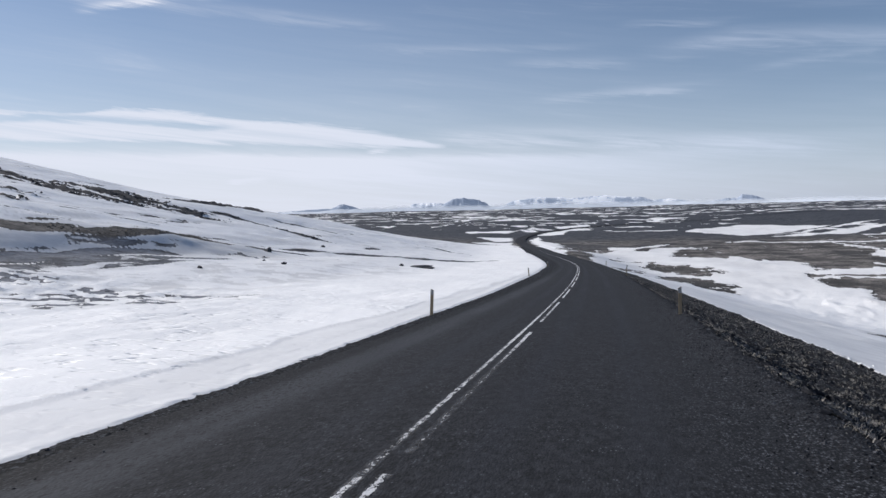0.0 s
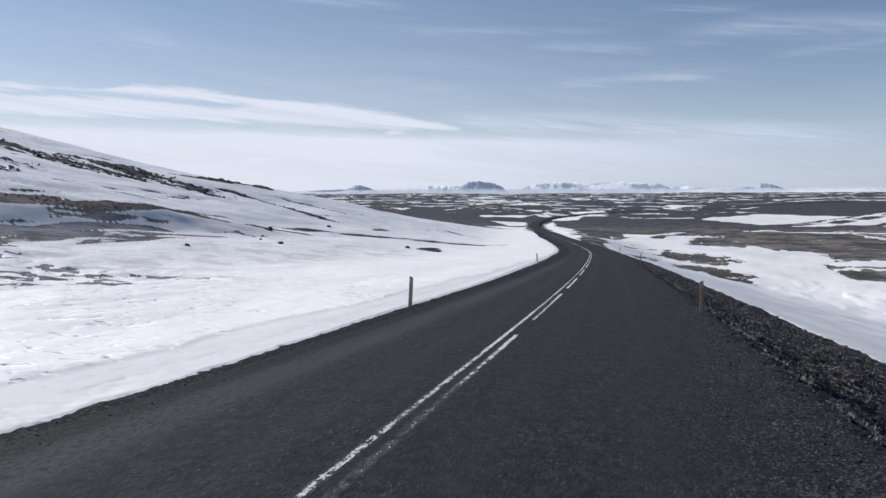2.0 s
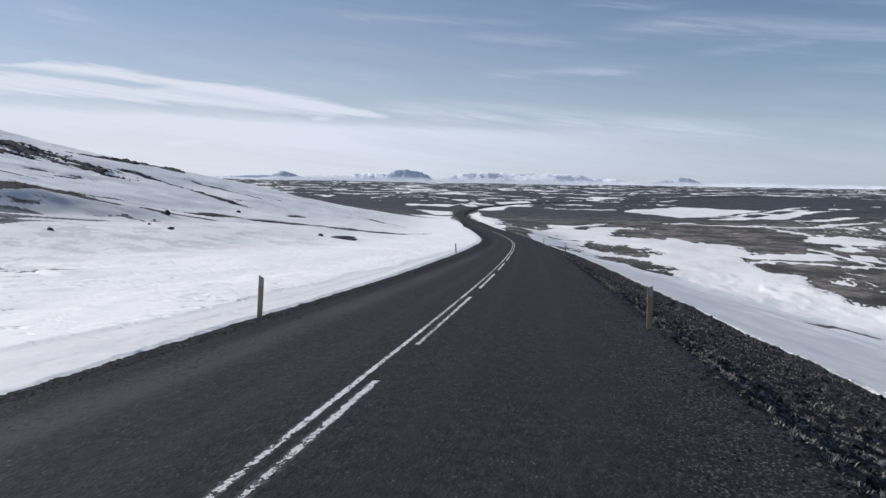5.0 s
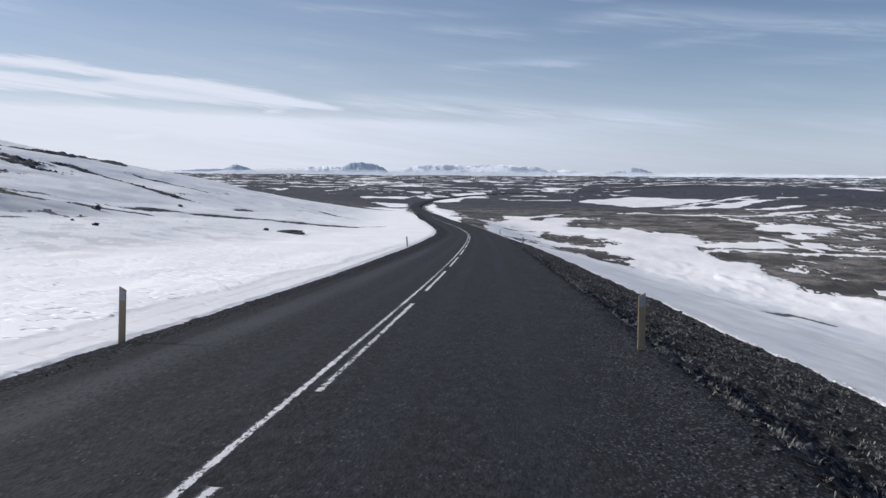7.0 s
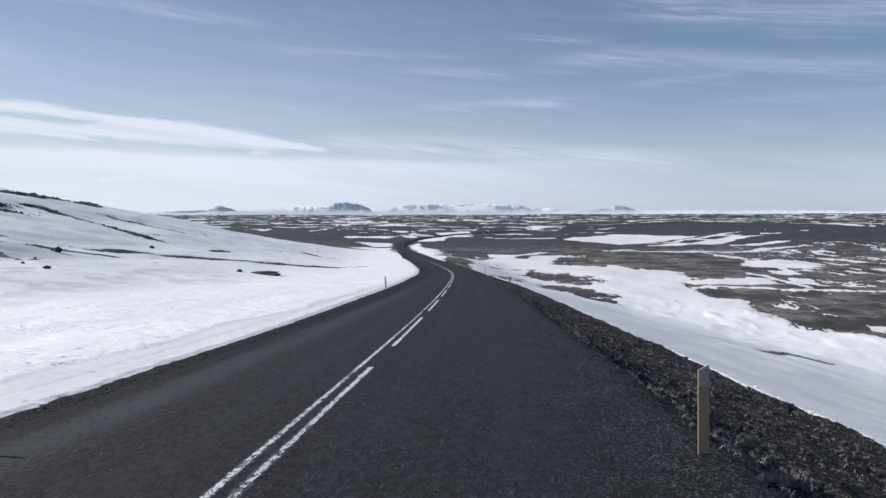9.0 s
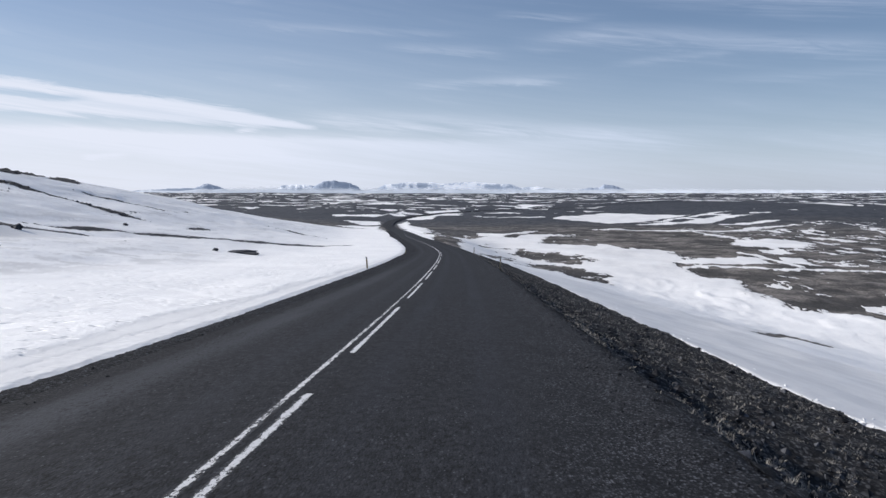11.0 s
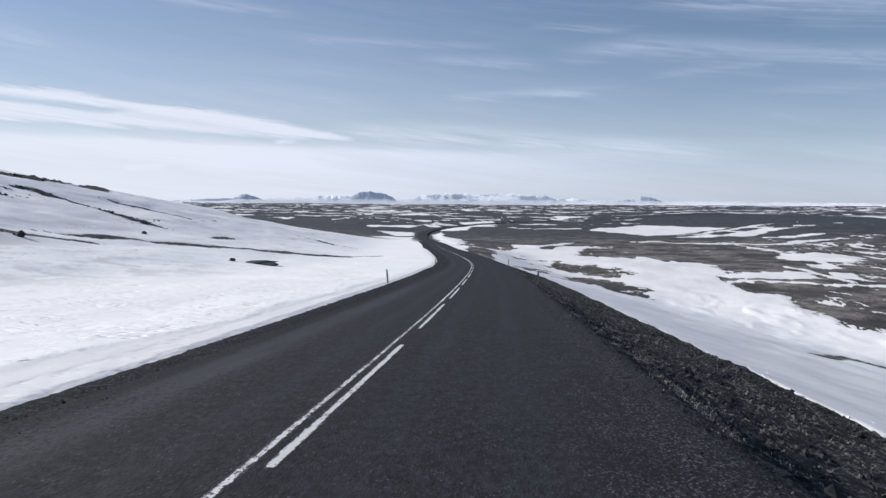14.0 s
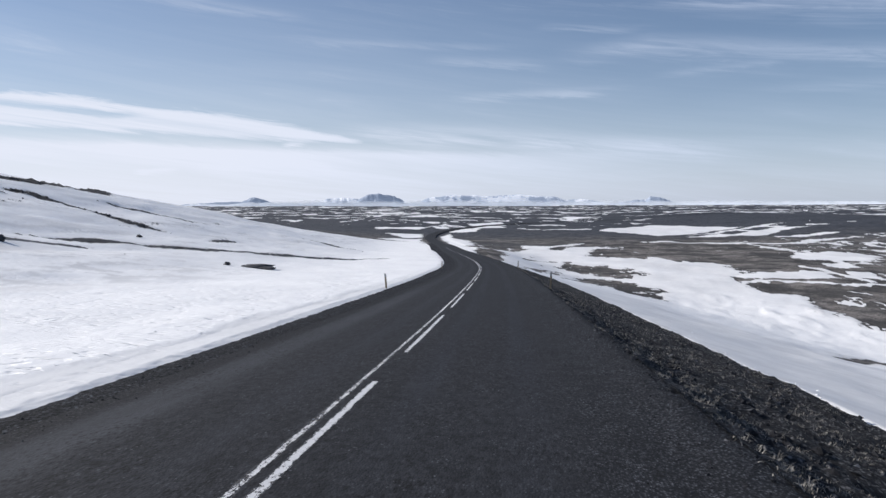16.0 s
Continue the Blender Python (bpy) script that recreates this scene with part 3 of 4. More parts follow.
    bare = np.where(d < 0, bare * np.maximum(smooth(-d, 5, 12), smooth(y, 330, 420)), bare)
    # the verge on the right stays clear
    verge = smooth(d, 3.4, 3.6) * (1 - smooth(d + 0.8 * fbm(x / 2.5, y / 5, 71, 4), 11.58, 12.38)) * (1 - smooth(y, 170, 230))
    return np.clip(np.maximum(bare, verge), 0, 1), np.clip(np.maximum(stony, verge), 0, 1)


HEATH_MEADOW = (
    (((28, 370), (44, 368), (64, 353), (77, 339), (73, 304), (86, 301), (105, 312), (130, 330), (260, 340), (300, 430), (200, 470), (126, 474), (77, 470), (38, 442)), 5.0),
    (((62, 272), (62, 247), (70, 229), (65, 212), (64, 184), (75, 180), (78, 166), (95, 150), (150, 120), (300, 150), (300, 236), (112, 247), (91, 260)), 4.0),
    (((117, 256), (124, 292), (140, 325), (260, 342), (320, 236), (150, 232)), 4.0),
)
HEATH_BANK = (
    (((62, 270), (78, 305), (105, 312), (130, 330), (150, 300), (120, 240), (90, 255), (68, 268)), 3.0),
    (((4, 310), (12, 322), (18, 345), (24, 326), (34, 318), (39, 290), (36, 270), (27, 277), (20, 290), (10, 312)), 3.0),
    (((5, 250), (16, 278), (28, 272), (33, 249), (37, 237), (36, 213), (30, 212), (24, 226), (17, 243), (10, 246)), 3.0),
    (((-4, 307), (2, 350), (5, 354), (3, 335)), 2.0),
)
HEATH_ISLES = (
    (((-16, 305), (-15, 340), (-25, 378), (-16, 402), (0, 414), (-5, 385), (-12, 372), (-6, 345), (-4, 312), (-4, 270), (-7, 236), (-12, 262)), 2.5),
    (((0, 235), (2, 262), (9, 290), (5, 255), (3, 232)), 1.5),
    (((-28, 392), (-6, 398), (20, 422), (38, 470), (-26, 478)), 5.0),
    (((-57, 668), (-42, 660), (8, 652), (63, 656), (84, 602), (60, 540), (44, 532), (16, 465), (-1, 430), (-14, 460), (-32, 543), (-45, 575)), 6.0),
)
HEATH_PLAIN = (
    (((165, 1062), (254, 1215), (399, 1324), (425, 1027), (460, 954), (400, 800), (372, 940), (262, 844), (180, 710), (151, 815), (140, 890)), 8.0),
    (((-74, 500), (-96, 596), (-161, 735), (-260, 800), (-200, 600), (-120, 480)), 6.0),
)
HEATH = HEATH_MEADOW + HEATH_BANK + HEATH_ISLES + HEATH_PLAIN
DRIFT_BASIN = (
    (((136, 860), (180, 708), (245, 780), (191, 691), (124, 595), (92, 574), (84, 602), (60, 658), (100, 770)), 5.0),
    (((-60, 595), (-57, 651), (-46, 554), (-33, 516), (-22, 405), (-30, 385), (-43, 464)), 4.0),
    (((-1, 461), (13, 442), (12, 416), (0, 416)), 3.0),
    (((20, 456), (30, 484), (25, 434), (17, 430)), 2.0),
    (((-64, 693), (-57, 784), (-41, 856), (-37, 655), (-50, 661)), 5.0),
    (((-104, 619), (-77, 640), (-69, 564), (-79, 548)), 4.0),
)
DRIFT_BEND = (
    (((-74, 512), (-66, 540), (-57, 464), (-59, 436)), 3.0),
    (((-140, 760), (-92, 760), (-82, 840), (-92, 710), (-125, 695)), 5.0),
    (((-60, 885), (-24, 950), (-20, 910), (-42, 775)), 5.0),
    (((106, 559), (156, 617), (209, 690), (228, 676), (196, 645), (171, 598), (128, 550)), 4.0),
    (((-12, 370), (11, 440), (28, 484), (40, 500), (15, 421), (-3, 376)), 3.0),
)
DRIFT_SLOPE = (
    (((124, 434), (130, 414), (113, 376), (110, 350), (131, 341), (155, 383), (146, 405), (127, 396)), 3.0),
    (((112, 336), (121, 338), (119, 316), (109, 306), (107, 317)), 2.0),
    (((63, 281), (80, 300), (97, 297), (95, 272), (85, 271), (70, 275)), 2.0),
    (((103, 295), (113, 296), (106, 268), (100, 273)), 2.0),
    (((-66, 480), (-61, 520), (-86, 540), (-90, 500)), 4.0),
)
DRIFTS = DRIFT_BASIN + DRIFT_BEND + DRIFT_SLOPE
DRIFT_LINES = (
    (((70, 499), (97, 501), (123, 483), (159, 492), (171, 513), (217, 563)), 5.0),
    (((161, 542), (193, 585), (219, 600)), 6.0),
    (((16, 684), (40, 674), (56, 678)), 5.0),
    (((-24, 300), (-17, 297), (-12, 250)), 1.5),
    (((97, 319), (99, 303), (100, 285), (98, 260)), 1.4),
    (((60, 260), (68, 269), (79, 265), (87, 255), (96, 255), (114, 247), (150, 236)), 2.2),
)
TRACKS = (
    (((14, 420), (41, 495), (62, 528), (98, 566), (130, 622), (174, 685), (253, 815)), 3.2),
    (((37, 126), (42, 134), (47, 134), (51, 132.5)), 2.2),
    (((14, 338), (4, 330), (-2, 322)), 1.6),
    (((12, 284), (6, 262), (4, 240)), 1.0),
    (((20, 268), (13, 240), (9, 215)), 0.8),
)
OUTCROPS = (
    (((-125, 126), (-104, 130), (-98, 144), (-86, 140), (-73, 140), (-66, 125), (-76, 118), (-79, 108), (-95, 114), (-112, 116)), 5.0),
    (((-75, 82), (-71, 82), (-73, 90), (-77, 90)), 1.5),
    (((-64, 70), (-57, 66), (-57, 70), (-63, 75)), 1.5),
)
LEFT_STRIPS = (
    (((-80, 144), (-77, 149), (-66, 149), (-57, 143), (-52, 144)), 1.9, 0.8),
    (((-48, 102), (-44, 116), (-38, 131), (-32.5, 149), (-24.4, 173)), 1.7, 0.4),
    (((-79, 168), (-74.6, 176), (-70, 187), (-65, 190)), 1.0, 0.4),
    (((-61, 243), (-52, 231), (-39, 220)), 1.2, 0.3),
    (((-45, 90), (-43.5, 97), (-41.5, 104)), 0.8, 0.0),
    (((-40, 79), (-36, 75)), 0.6, 0.2),
    (((-160, 300), (-118, 240), (-97, 200), (-92, 165), (-94, 150)), 4.0, 1.0),
)


def grime(x, y, bare):
    """Old grey snow and slush, and the greyer far snow, 0 to 1."""
    d = road_side(x, y)
    slush = smooth(d, 10, 13) * (1 - smooth(d + 9 * fbm(x / 16, y / 30, 113, 4), 30, 42)) * (1 - smooth(y, 150, 230))
    slush = slush * (0.52 + 0.16 * fbm(x / 3, y / 2.5, 115, 5, 0.6))
    slush = np.maximum(slush, 0.9 * smooth(d, 11, 11.8) * (1 - smooth(d + 0.8 * fbm(x / 1.5, y / 2.5, 111, 4), 12.3, 13.2)) * (1 - smooth(y, 150, 230)))
    foot = smooth(-d, 15, 23) * (1 - smooth(-d, 33, 40)) * smooth(y, 15, 35) * (1 - smooth(y, 85, 120)) * smooth(fbm(x / 1.6, y / 3, 117, 5, 0.65), -0.05, 0.4)
    lines = smooth(-d, 24, 40) * np.maximum(smooth(fbm(x / 6, y / 24, 119, 5, 0.6), 0.15, 0.6) * 0.4, smooth(fbm(x / 2.2, y / 12, 123, 5, 0.6), 0.35, 0.7) * 0.7)
    rim = 0.8 * smooth(bare, 0.12, 0.5)
    # the scarp's face is greyer as a whole
    brink = brink_line(x, y)
    rim = np.maximum(rim, smooth(brink, 33.5, 36.5) * (1 - smooth(brink, 43, 47)) * smooth(y, 8, 30) * (1 - smooth(y, 82, 102)))
    strip_d = smooth(-d, 3.4, 3.8) * (1 - smooth(-d + 0.4 * fbm(x / 2, y / 5, 37, 4), 5.3, 5.5)) * 0.42
    # right of the road the snow gets greyer farther out
    far_grey = smooth(d, 5, 20) * smooth(y, 170, 280) * (0.38 + 0.25 * fbm(x / 9, y / 20, 129, 4))
    return np.clip(np.maximum.reduce([far_grey, slush, 0.8 * foot, lines, rim, strip_d]), 0, 1)


# Ground: one sheet, finest along the view and round the road, out to the horizon.
front = np.radians(np.concatenate([np.linspace(-56, -36, 70)[:-1], np.linspace(-36, 36, 560), np.linspace(36, 56, 70)[1:]]))
rear = np.radians(np.linspace(56, 304, 74))[1:-1]
spokes = np.concatenate([front, rear])
rings = np.concatenate([[0.0], np.geomspace(2.5, 4850, 860)])
far_r, turn_a = np.meshgrid(rings, spokes, indexing="ij")
gx, gy = far_r * np.sin(turn_a), -14 + far_r * np.cos(turn_a)
gz = terrain(gx, gy)
gd = road_side(gx, gy)
ragged = 0.02 * fbm(gx / 0.5, gy / 0.9, 81, 4) + 0.03 * fbm(gx / 4, gy / 7, 83, 3)
edge = -snow_rim_at(gy) - ragged
# under the road and the verge the land is sunk out of sight; the snow thins out onto the gravel
sunk = smooth(gd, -3.15, -2.8) * (1 - smooth(gd, 11.77, 12.57)) * (1 - smooth(gy, 1200, 1290))
onto = np.clip(gd - edge, -0.12, 1.2)
near_edge = smooth(gd, edge - 1.5, edge - 0.3) * (1 - smooth(gd, -2.4, -2.0)) * (1 - smooth(gy, 300, 400))
gz = gz - 0.4 * sunk - near_edge * (0.045 + 0.22 * onto) - 0.06 * smooth(gd, edge - 0.75, edge - 0.45) * (1 - smooth(gd, -2.9, -2.5)) * (1 - smooth(gy, 90, 130))
bare, stony = bare_ground(gx, gy)
gz = gz - (0.12 - 0.1 * (gd < -8) * (1 - smooth(gy, 95, 110))) * smooth(bare, 0.4, 0.6) * smooth(np.abs(gd), 8, 20) + stony * smooth(bare, 0.4, 0.7) * smooth(-gd, 8, 20) * (0.2 + 0.4 * fbm(gx / 1.6, gy / 1.6, 91, 4))


def grid_mesh(name, x, y, z, closed=False):
    """A mesh over rows and columns of points."""
    rows, cols = x.shape
    mesh = bpy.data.meshes.new(name)
    mesh.vertices.add(rows * cols)
    mesh.vertices.foreach_set("co", np.stack([x, y, z], -1).astype(np.float32).ravel())
    ids = np.arange(rows * cols).reshape(rows, cols)
    if closed:
        ids = np.concatenate([ids, ids[:, :1]], 1)
    quads = np.stack([ids[:-1, :-1], ids[1:, :-1], ids[1:, 1:], ids[:-1, 1:]], -1).reshape(-1, 4)[:, ::-1]
    mesh.loops.add(quads.size)
    mesh.loops.foreach_set("vertex_index", quads.astype(np.int32).ravel())
    mesh.polygons.add(len(quads))
    mesh.polygons.foreach_set("loop_start", np.arange(0, quads.size, 4, dtype=np.int32))
    mesh.polygons.foreach_set("use_smooth", np.ones(len(quads), dtype=bool))
    mesh.update(calc_edges=True)
    return mesh


def put_values(mesh, name, values):
    mesh.attributes.new(name, "FLOAT", "POINT").data.foreach_set("value", np.ascontiguousarray(values, dtype=np.float32).ravel())


def put_uv(mesh, u, v):
    layer = mesh.uv_layers.new(name="UVMap")
    which = np.zeros(len(mesh.loops), dtype=np.int32)
    mesh.loops.foreach_get("vertex_index", which)
    layer.data.foreach_set("uv", np.stack([np.ravel(u)[which], np.ravel(v)[which]], -1).astype(np.float32).ravel())


ground_mesh = grid_mesh("ground", gx, gy, gz, closed=True)
put_values(ground_mesh, "snow", 1 - bare)
put_values(ground_mesh, "rocky", stony)
brow = brink_line(gx, gy)
slate_zone = smooth(brow, 27, 29) * (1 - smooth(brow, 40.2, 40.8)) * (1 - smooth(gy, 86, 104))
# the clods' painted shade takes the same grey
slate_zone = np.maximum(slate_zone, (gd < -8) * (gd > -33) * (1 - smooth(gy, 80, 96)))
put_values(ground_mesh, "slate_grey", slate_zone)
# grey rock on the hillside; far out the haze-tinted grey takes over
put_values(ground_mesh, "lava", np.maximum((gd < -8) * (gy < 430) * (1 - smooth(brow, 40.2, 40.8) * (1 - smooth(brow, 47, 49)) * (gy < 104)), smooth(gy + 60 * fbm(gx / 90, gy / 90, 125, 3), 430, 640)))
put_values(ground_mesh, "grime", grime(gx, gy, bare))
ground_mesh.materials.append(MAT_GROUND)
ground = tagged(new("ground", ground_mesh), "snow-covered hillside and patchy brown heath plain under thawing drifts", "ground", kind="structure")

# ---- road ----


def stations_along(start, end, near=0.25, growth=0.004):
    ys, y = [], start
    while y < end:
        ys.append(y)
        y += near + growth * max(0.0, y - 20)
    return np.array(ys + [end])


def ribbon(name, offsets, ys, lift, mat, wobble=None):
    """A strip of land along the road: columns at the offsets from the centre line."""
    off, y = np.meshgrid(np.array(offsets, float), ys)
    back = (road_x(y + 1) - road_x(y - 1)) / 2
    length = np.sqrt(1 + back**2)
    if wobble is not None:
        off = wobble(off, y)
    x, yy = road_x(y) + off / length, y - off * back / length
    mesh = grid_mesh(name, x, yy, lift(off, y))
    put_uv(mesh, off, y)
    mesh.materials.append(mat)
    return mesh


def crown(off, y):
    return road_z(y) + 0.05 - 0.018 * np.abs(off)


road_mesh = ribbon("road", [-3.3, -3.05, -2.8, -2.4, -1.6, -0.8, 0, 0.8, 1.6, 2.4, 3.0, 3.6, 3.95], stations_along(-70, 1200, 1.0, 0.006), crown, MAT_ASPHALT)
road = tagged(new("road", road_mesh), "dark chip-sealed asphalt road running downhill between snowfields", "road", kind="structure")


def shoulder_lift(off, y):
    return crown(off, y) - 0.006 - 0.14 * smooth(off, 4.4, 4.95) - 0.05 * smooth(-off, 3.4, 4.6) + 0.055 * smooth(off, 3.6, 4.4) + (0.002 + 0.016 * smooth(off, 3.9, 4.4) + 0.005 * smooth(-off, 3.0, 3.3)) * fbm(off / 0.25, y / 0.3, 31, 3)


ys_near = stations_along(-60, 420, 0.16, 0.004)
for name, offs, mat, label in (
    ("gravel_shoulder_left", np.linspace(-5.9, -2.6, 20), MAT_BACKLIT_GRAVEL, "gravel with backlit shade painted in, between asphalt and melting snow"),
    ("gravel_shoulder_right", np.linspace(3.6, 4.75, 9), MAT_GRAVEL, "dark loose gravel along the asphalt edge"),
):
    tagged(new(name, ribbon(name, offs, ys_near, shoulder_lift, mat, lambda off, y: off + smooth(off, 4.2, 4.7) * 0.3 * fbm(off / 0.5, y / 0.35, 35, 4))), label, "shoulder", kind="structure")


def snow_edge(off, y):
    """The rim of the snowfield, thinning out in crumbs onto the gravel."""
    x = road_x(y) + off
    rag = 0.02 * fbm(x / 0.5, y / 0.9, 81, 4) + 0.03 * fbm(x / 4, y / 7, 83, 3) + 0.05 * fbm(x / 0.3, y / 0.4, 85, 3) + 0.045 * fbm(x / 0.08, y / 0.11, 86, 3, 0.7)
    rim = -snow_rim_at(y) - rag
    reach = np.clip(off - rim, -0.12, 1.2)
    fall = smooth(off, rim - 1.5, rim - 0.3)
    return terrain(x, y) - fall * (0.045 + 0.22 * reach) + 0.006 * fbm(x / 0.3, y / 0.35, 87, 3) - 0.05 * (1 - smooth(off, -6.0, -5.6))


rim_mesh = ribbon("snow_rim", np.concatenate([np.linspace(-6.0, -5.0, 8)[:-1], np.linspace(-5.0, -3.2, 56)]), stations_along(-4, 120, 0.045, 0.0022), snow_edge, MAT_GROUND)
count = len(rim_mesh.vertices)
put_values(rim_mesh, "snow", np.ones(count))
put_values(rim_mesh, "grime", 0.42 * np.ones(count))
tagged(new("snow_rim", rim_mesh), "ragged rim of old snow thinning out onto gravel", "snow", kind="structure")


def bank_lift(off, y):
    x = road_x(y) + off
    land = terrain(x, y)
    rough = smooth(off, 4.5, 5.0) * (0.06 * fbm(off / 0.7, y / 0.8, 51, 4) + 0.1 * np.abs(fbm(off / 0.28, y / 0.3, 53, 3)))
    lip = 0.02 * np.exp(-((off - 4.75) / 0.3) ** 2) * (0.4 + fbm(off, y / 1.5, 57, 3))
    return land + rough + lip - 0.02 - 0.35 * smooth(off, 11.92, 12.77) + (crown(4.7, y) + 0.03 - road_z(y)) * (1 - smooth(off, 4.6, 6))


tagged(new("embankment", ribbon("embankment", np.linspace(4.6, 13.4, 56), stations_along(-50, 240, 0.17, 0.006), bank_lift, MAT_BANK)), "dark stony road embankment with tufts of dead grass", "embankment", kind="structure")


def part(name, mesh, mat, parent, label=""):
    """One mesh under a thing or under a part."""
    if isinstance(mesh, bmesh.types.BMesh):
        data = bpy.data.meshes.new(name)
        mesh.to_mesh(data)
        mesh.free()
        mesh = data
    if mat and not mesh.materials:
        mesh.materials.append(mat)
    ob = new(name, mesh)
    ob.parent = parent
    return tagged(ob, label)


def painted(name, y0, y1, off0, width, wear, lift=0.006):
    ys = np.linspace(y0, y1, max(8, int((y1 - y0) / 0.8)))
    off, y = np.meshgrid(np.array([-1.0, 1.0]), ys)
    across = off0 + off * width / 2
    back = (road_x(y + 1) - road_x(y - 1)) / 2
    length = np.sqrt(1 + back**2)
    mesh = grid_mesh(name, road_x(y) + across / length, y - across * back / length, crown(across, y) + lift)
    put_uv(mesh, off, y)
    put_values(mesh, "worn", wear(y))
    return part(name, mesh, MAT_PAINT, road, "worn white painted line" if name == "centre_line" else "")


painted("centre_line", -60, 320, -0.06, 0.115, lambda y: np.interp(y, (4, 5.5, 6.8, 8, 14, 17, 27, 30, 36, 38, 44, 46, 55, 58), (0.1, 0.2, 0.75, 0.4, 0.35, 0.15, 0.25, 0.2, 0.2, 0.35, 0.35, 0.4, 0.3, 0.1)))
for k in range(-6, 16):
    top = 18.8 + 12.6 * k
    painted("dash", 6.9 if k == 0 else top - (9.5 if k == 1 else 9.1), top, 0.15, 0.118, lambda y: np.interp(y, (3, 5.5, 6.4, 7.0, 8.6, 9.3, 10, 13, 15.5, 17, 22, 24, 30), (0.1, 0.1, 0.5, 1.0, 0.95, 0.5, 0.95, 0.8, 0.45, 0.0, 0.25, 0.35, -0.05)))

# ---- marker posts ----


def marker_post():
    post = new("marker_post")
    bm = bmesh.new()
    w, t, low, high = 0.054, 0.013, 0.85, 0.905

    def slab(x0, x1, y0, y1, z0, zl, zr):
        vs = [bm.verts.new(c) for c in ((x0, y0, z0), (x1, y0, z0), (x1, y1, z0), (x0, y1, z0), (x0, y0, zl), (x1, y0, zr), (x1, y1, zr), (x0, y1, zl))]
        for f in ((0, 3, 2, 1), (4, 5, 6, 7), (0, 1, 5, 4), (1, 2, 6, 5), (2, 3, 7, 6), (3, 0, 4, 7)):
            bm.faces.new([vs[i] for i in f])

    slab(-w, w, -t, t, -0.45, low, high)
    bmesh.ops.bevel(bm, geom=bm.edges[:], offset=0.004, segments=2, affect="EDGES")
    part("board", bm, MAT_WOOD, post)
    bm = bmesh.new()
    slab(-w + 0.004, w - 0.004, -t - 0.003, -t - 0.0005, low - 0.16, low - 0.012, high - 0.012)
    part("reflector_panel", bm, MAT_SHEET, post, "faded grey reflective sheet")
    return tagged(post, "weathered yellowish wooden marker post with slanted grey top", "marker post", group="marker posts along the road")


first = marker_post()
POSTS = ((4.28, 25.55, 0, -1.0), (-3.79, 25.3, 1, 3.0), (4.8, 78.1, 0, 2.5), (-4.66, 76.5, 1, -4), (4.7, 128, 0, 1), (-4.7, 128, 1, 2))
for k, (off, y, flip, lean) in enumerate(POSTS):
    x = float(road_x(y)) + off
    z = float(shoulder_lift(np.array(min(off, 4.6)), np.array(float(y)))) - (0.02 if k == 0 else 0.01)
    m = pose(x, y, z, 0, lean, 2) @ Matrix.Diagonal((-1.0 if flip else 1.0, 1, 1, 1))
    if k == 0:
        first.matrix_basis = m
    else:
        made = copy_thing(first, m)
        made.matrix_basis = m

# ---- rocks ----


def boulder(x, y, size, seed, label, wide=1.0, flat=1.0):
    bm = bmesh.new()
    bmesh.ops.create_icosphere(bm, subdivisions=3, radius=1.0)
    for v in bm.verts:
        p = v.co * 1.3 + Vector((seed * 3.1, seed, 0))
        v.co *= 0.75 + 0.5 * noise.noise(p) + 0.15 * noise.noise(p * 3)
        v.co = Vector((v.co.x * size * wide, v.co.y * size * 0.8 * wide, v.co.z * size * 0.65 * flat))
    mesh = bpy.data.meshes.new("boulder")
    bm.to_mesh(mesh)
    bm.free()
    mesh.materials.append(MAT_ROCK)
    ob = new("boulder", mesh)
    ob.location = (x, y, float(terrain(np.array(float(x)), np.array(float(y)))) + 0.2 * size * flat)
    return tagged(ob, label, "rock", group="boulders on the snow slope")


for k, (x, y, size) in enumerate(((-42.5, 92.0, 0.62), (-31.2, 70.9, 0.34), (-31.5, 55.5, 0.26), (-48.2, 126.2, 0.5), (-34.3, 73.1, 0.2), (-37.5, 80, 0.18))):
    boulder(x, y, size, k + 1, "dark lava boulder lying bare on the snow slope")

boulder(-26.3, 107.5, 0.9, 12, "wide flat slab of dark lava rock bare on the snow", 2.6, 0.55)
boulder(-28.8, 106, 0.42, 14, "dark lava boulder lying bare on the snow slope")

# ---- far mountains ----


def massif(name, far, outline, depth, seed, mat, label, rough=0.12):
    """A mountain on the horizon: its skyline by bearing and height, in degrees, rounded back and fore."""
    az = np.linspace(outline[0][0], outline[-1][0], 90)
    tops = np.interp(az, [p[0] for p in outline], [p[1] for p in outline])
    tops = tops + rough * 0.25 * fbm(az * 6, az * 0, seed, 4)
    lines = np.linspace(-1, 1, 25)
    u, a = np.meshgrid(lines, np.radians(az), indexing="ij")
    shape = np.clip(1 - np.abs(u) ** 1.3, 0, 1)
    r = far + u * depth
    x, y = r * np.sin(a), r * np.cos(a)
    peak = far * np.tan(np.radians(tops))[None, :]
    base = -40.0
    z = base + (peak - base) * shape * (1 + rough * (1 - np.abs(shape * 2 - 1)) * fbm(x / 60, y / 60, seed + 5, 4))
    mesh = grid_mesh(name, x, y, z)
    mesh.materials.append(mat)
    return tagged(new(name, mesh), label, "mountain", kind="structure")


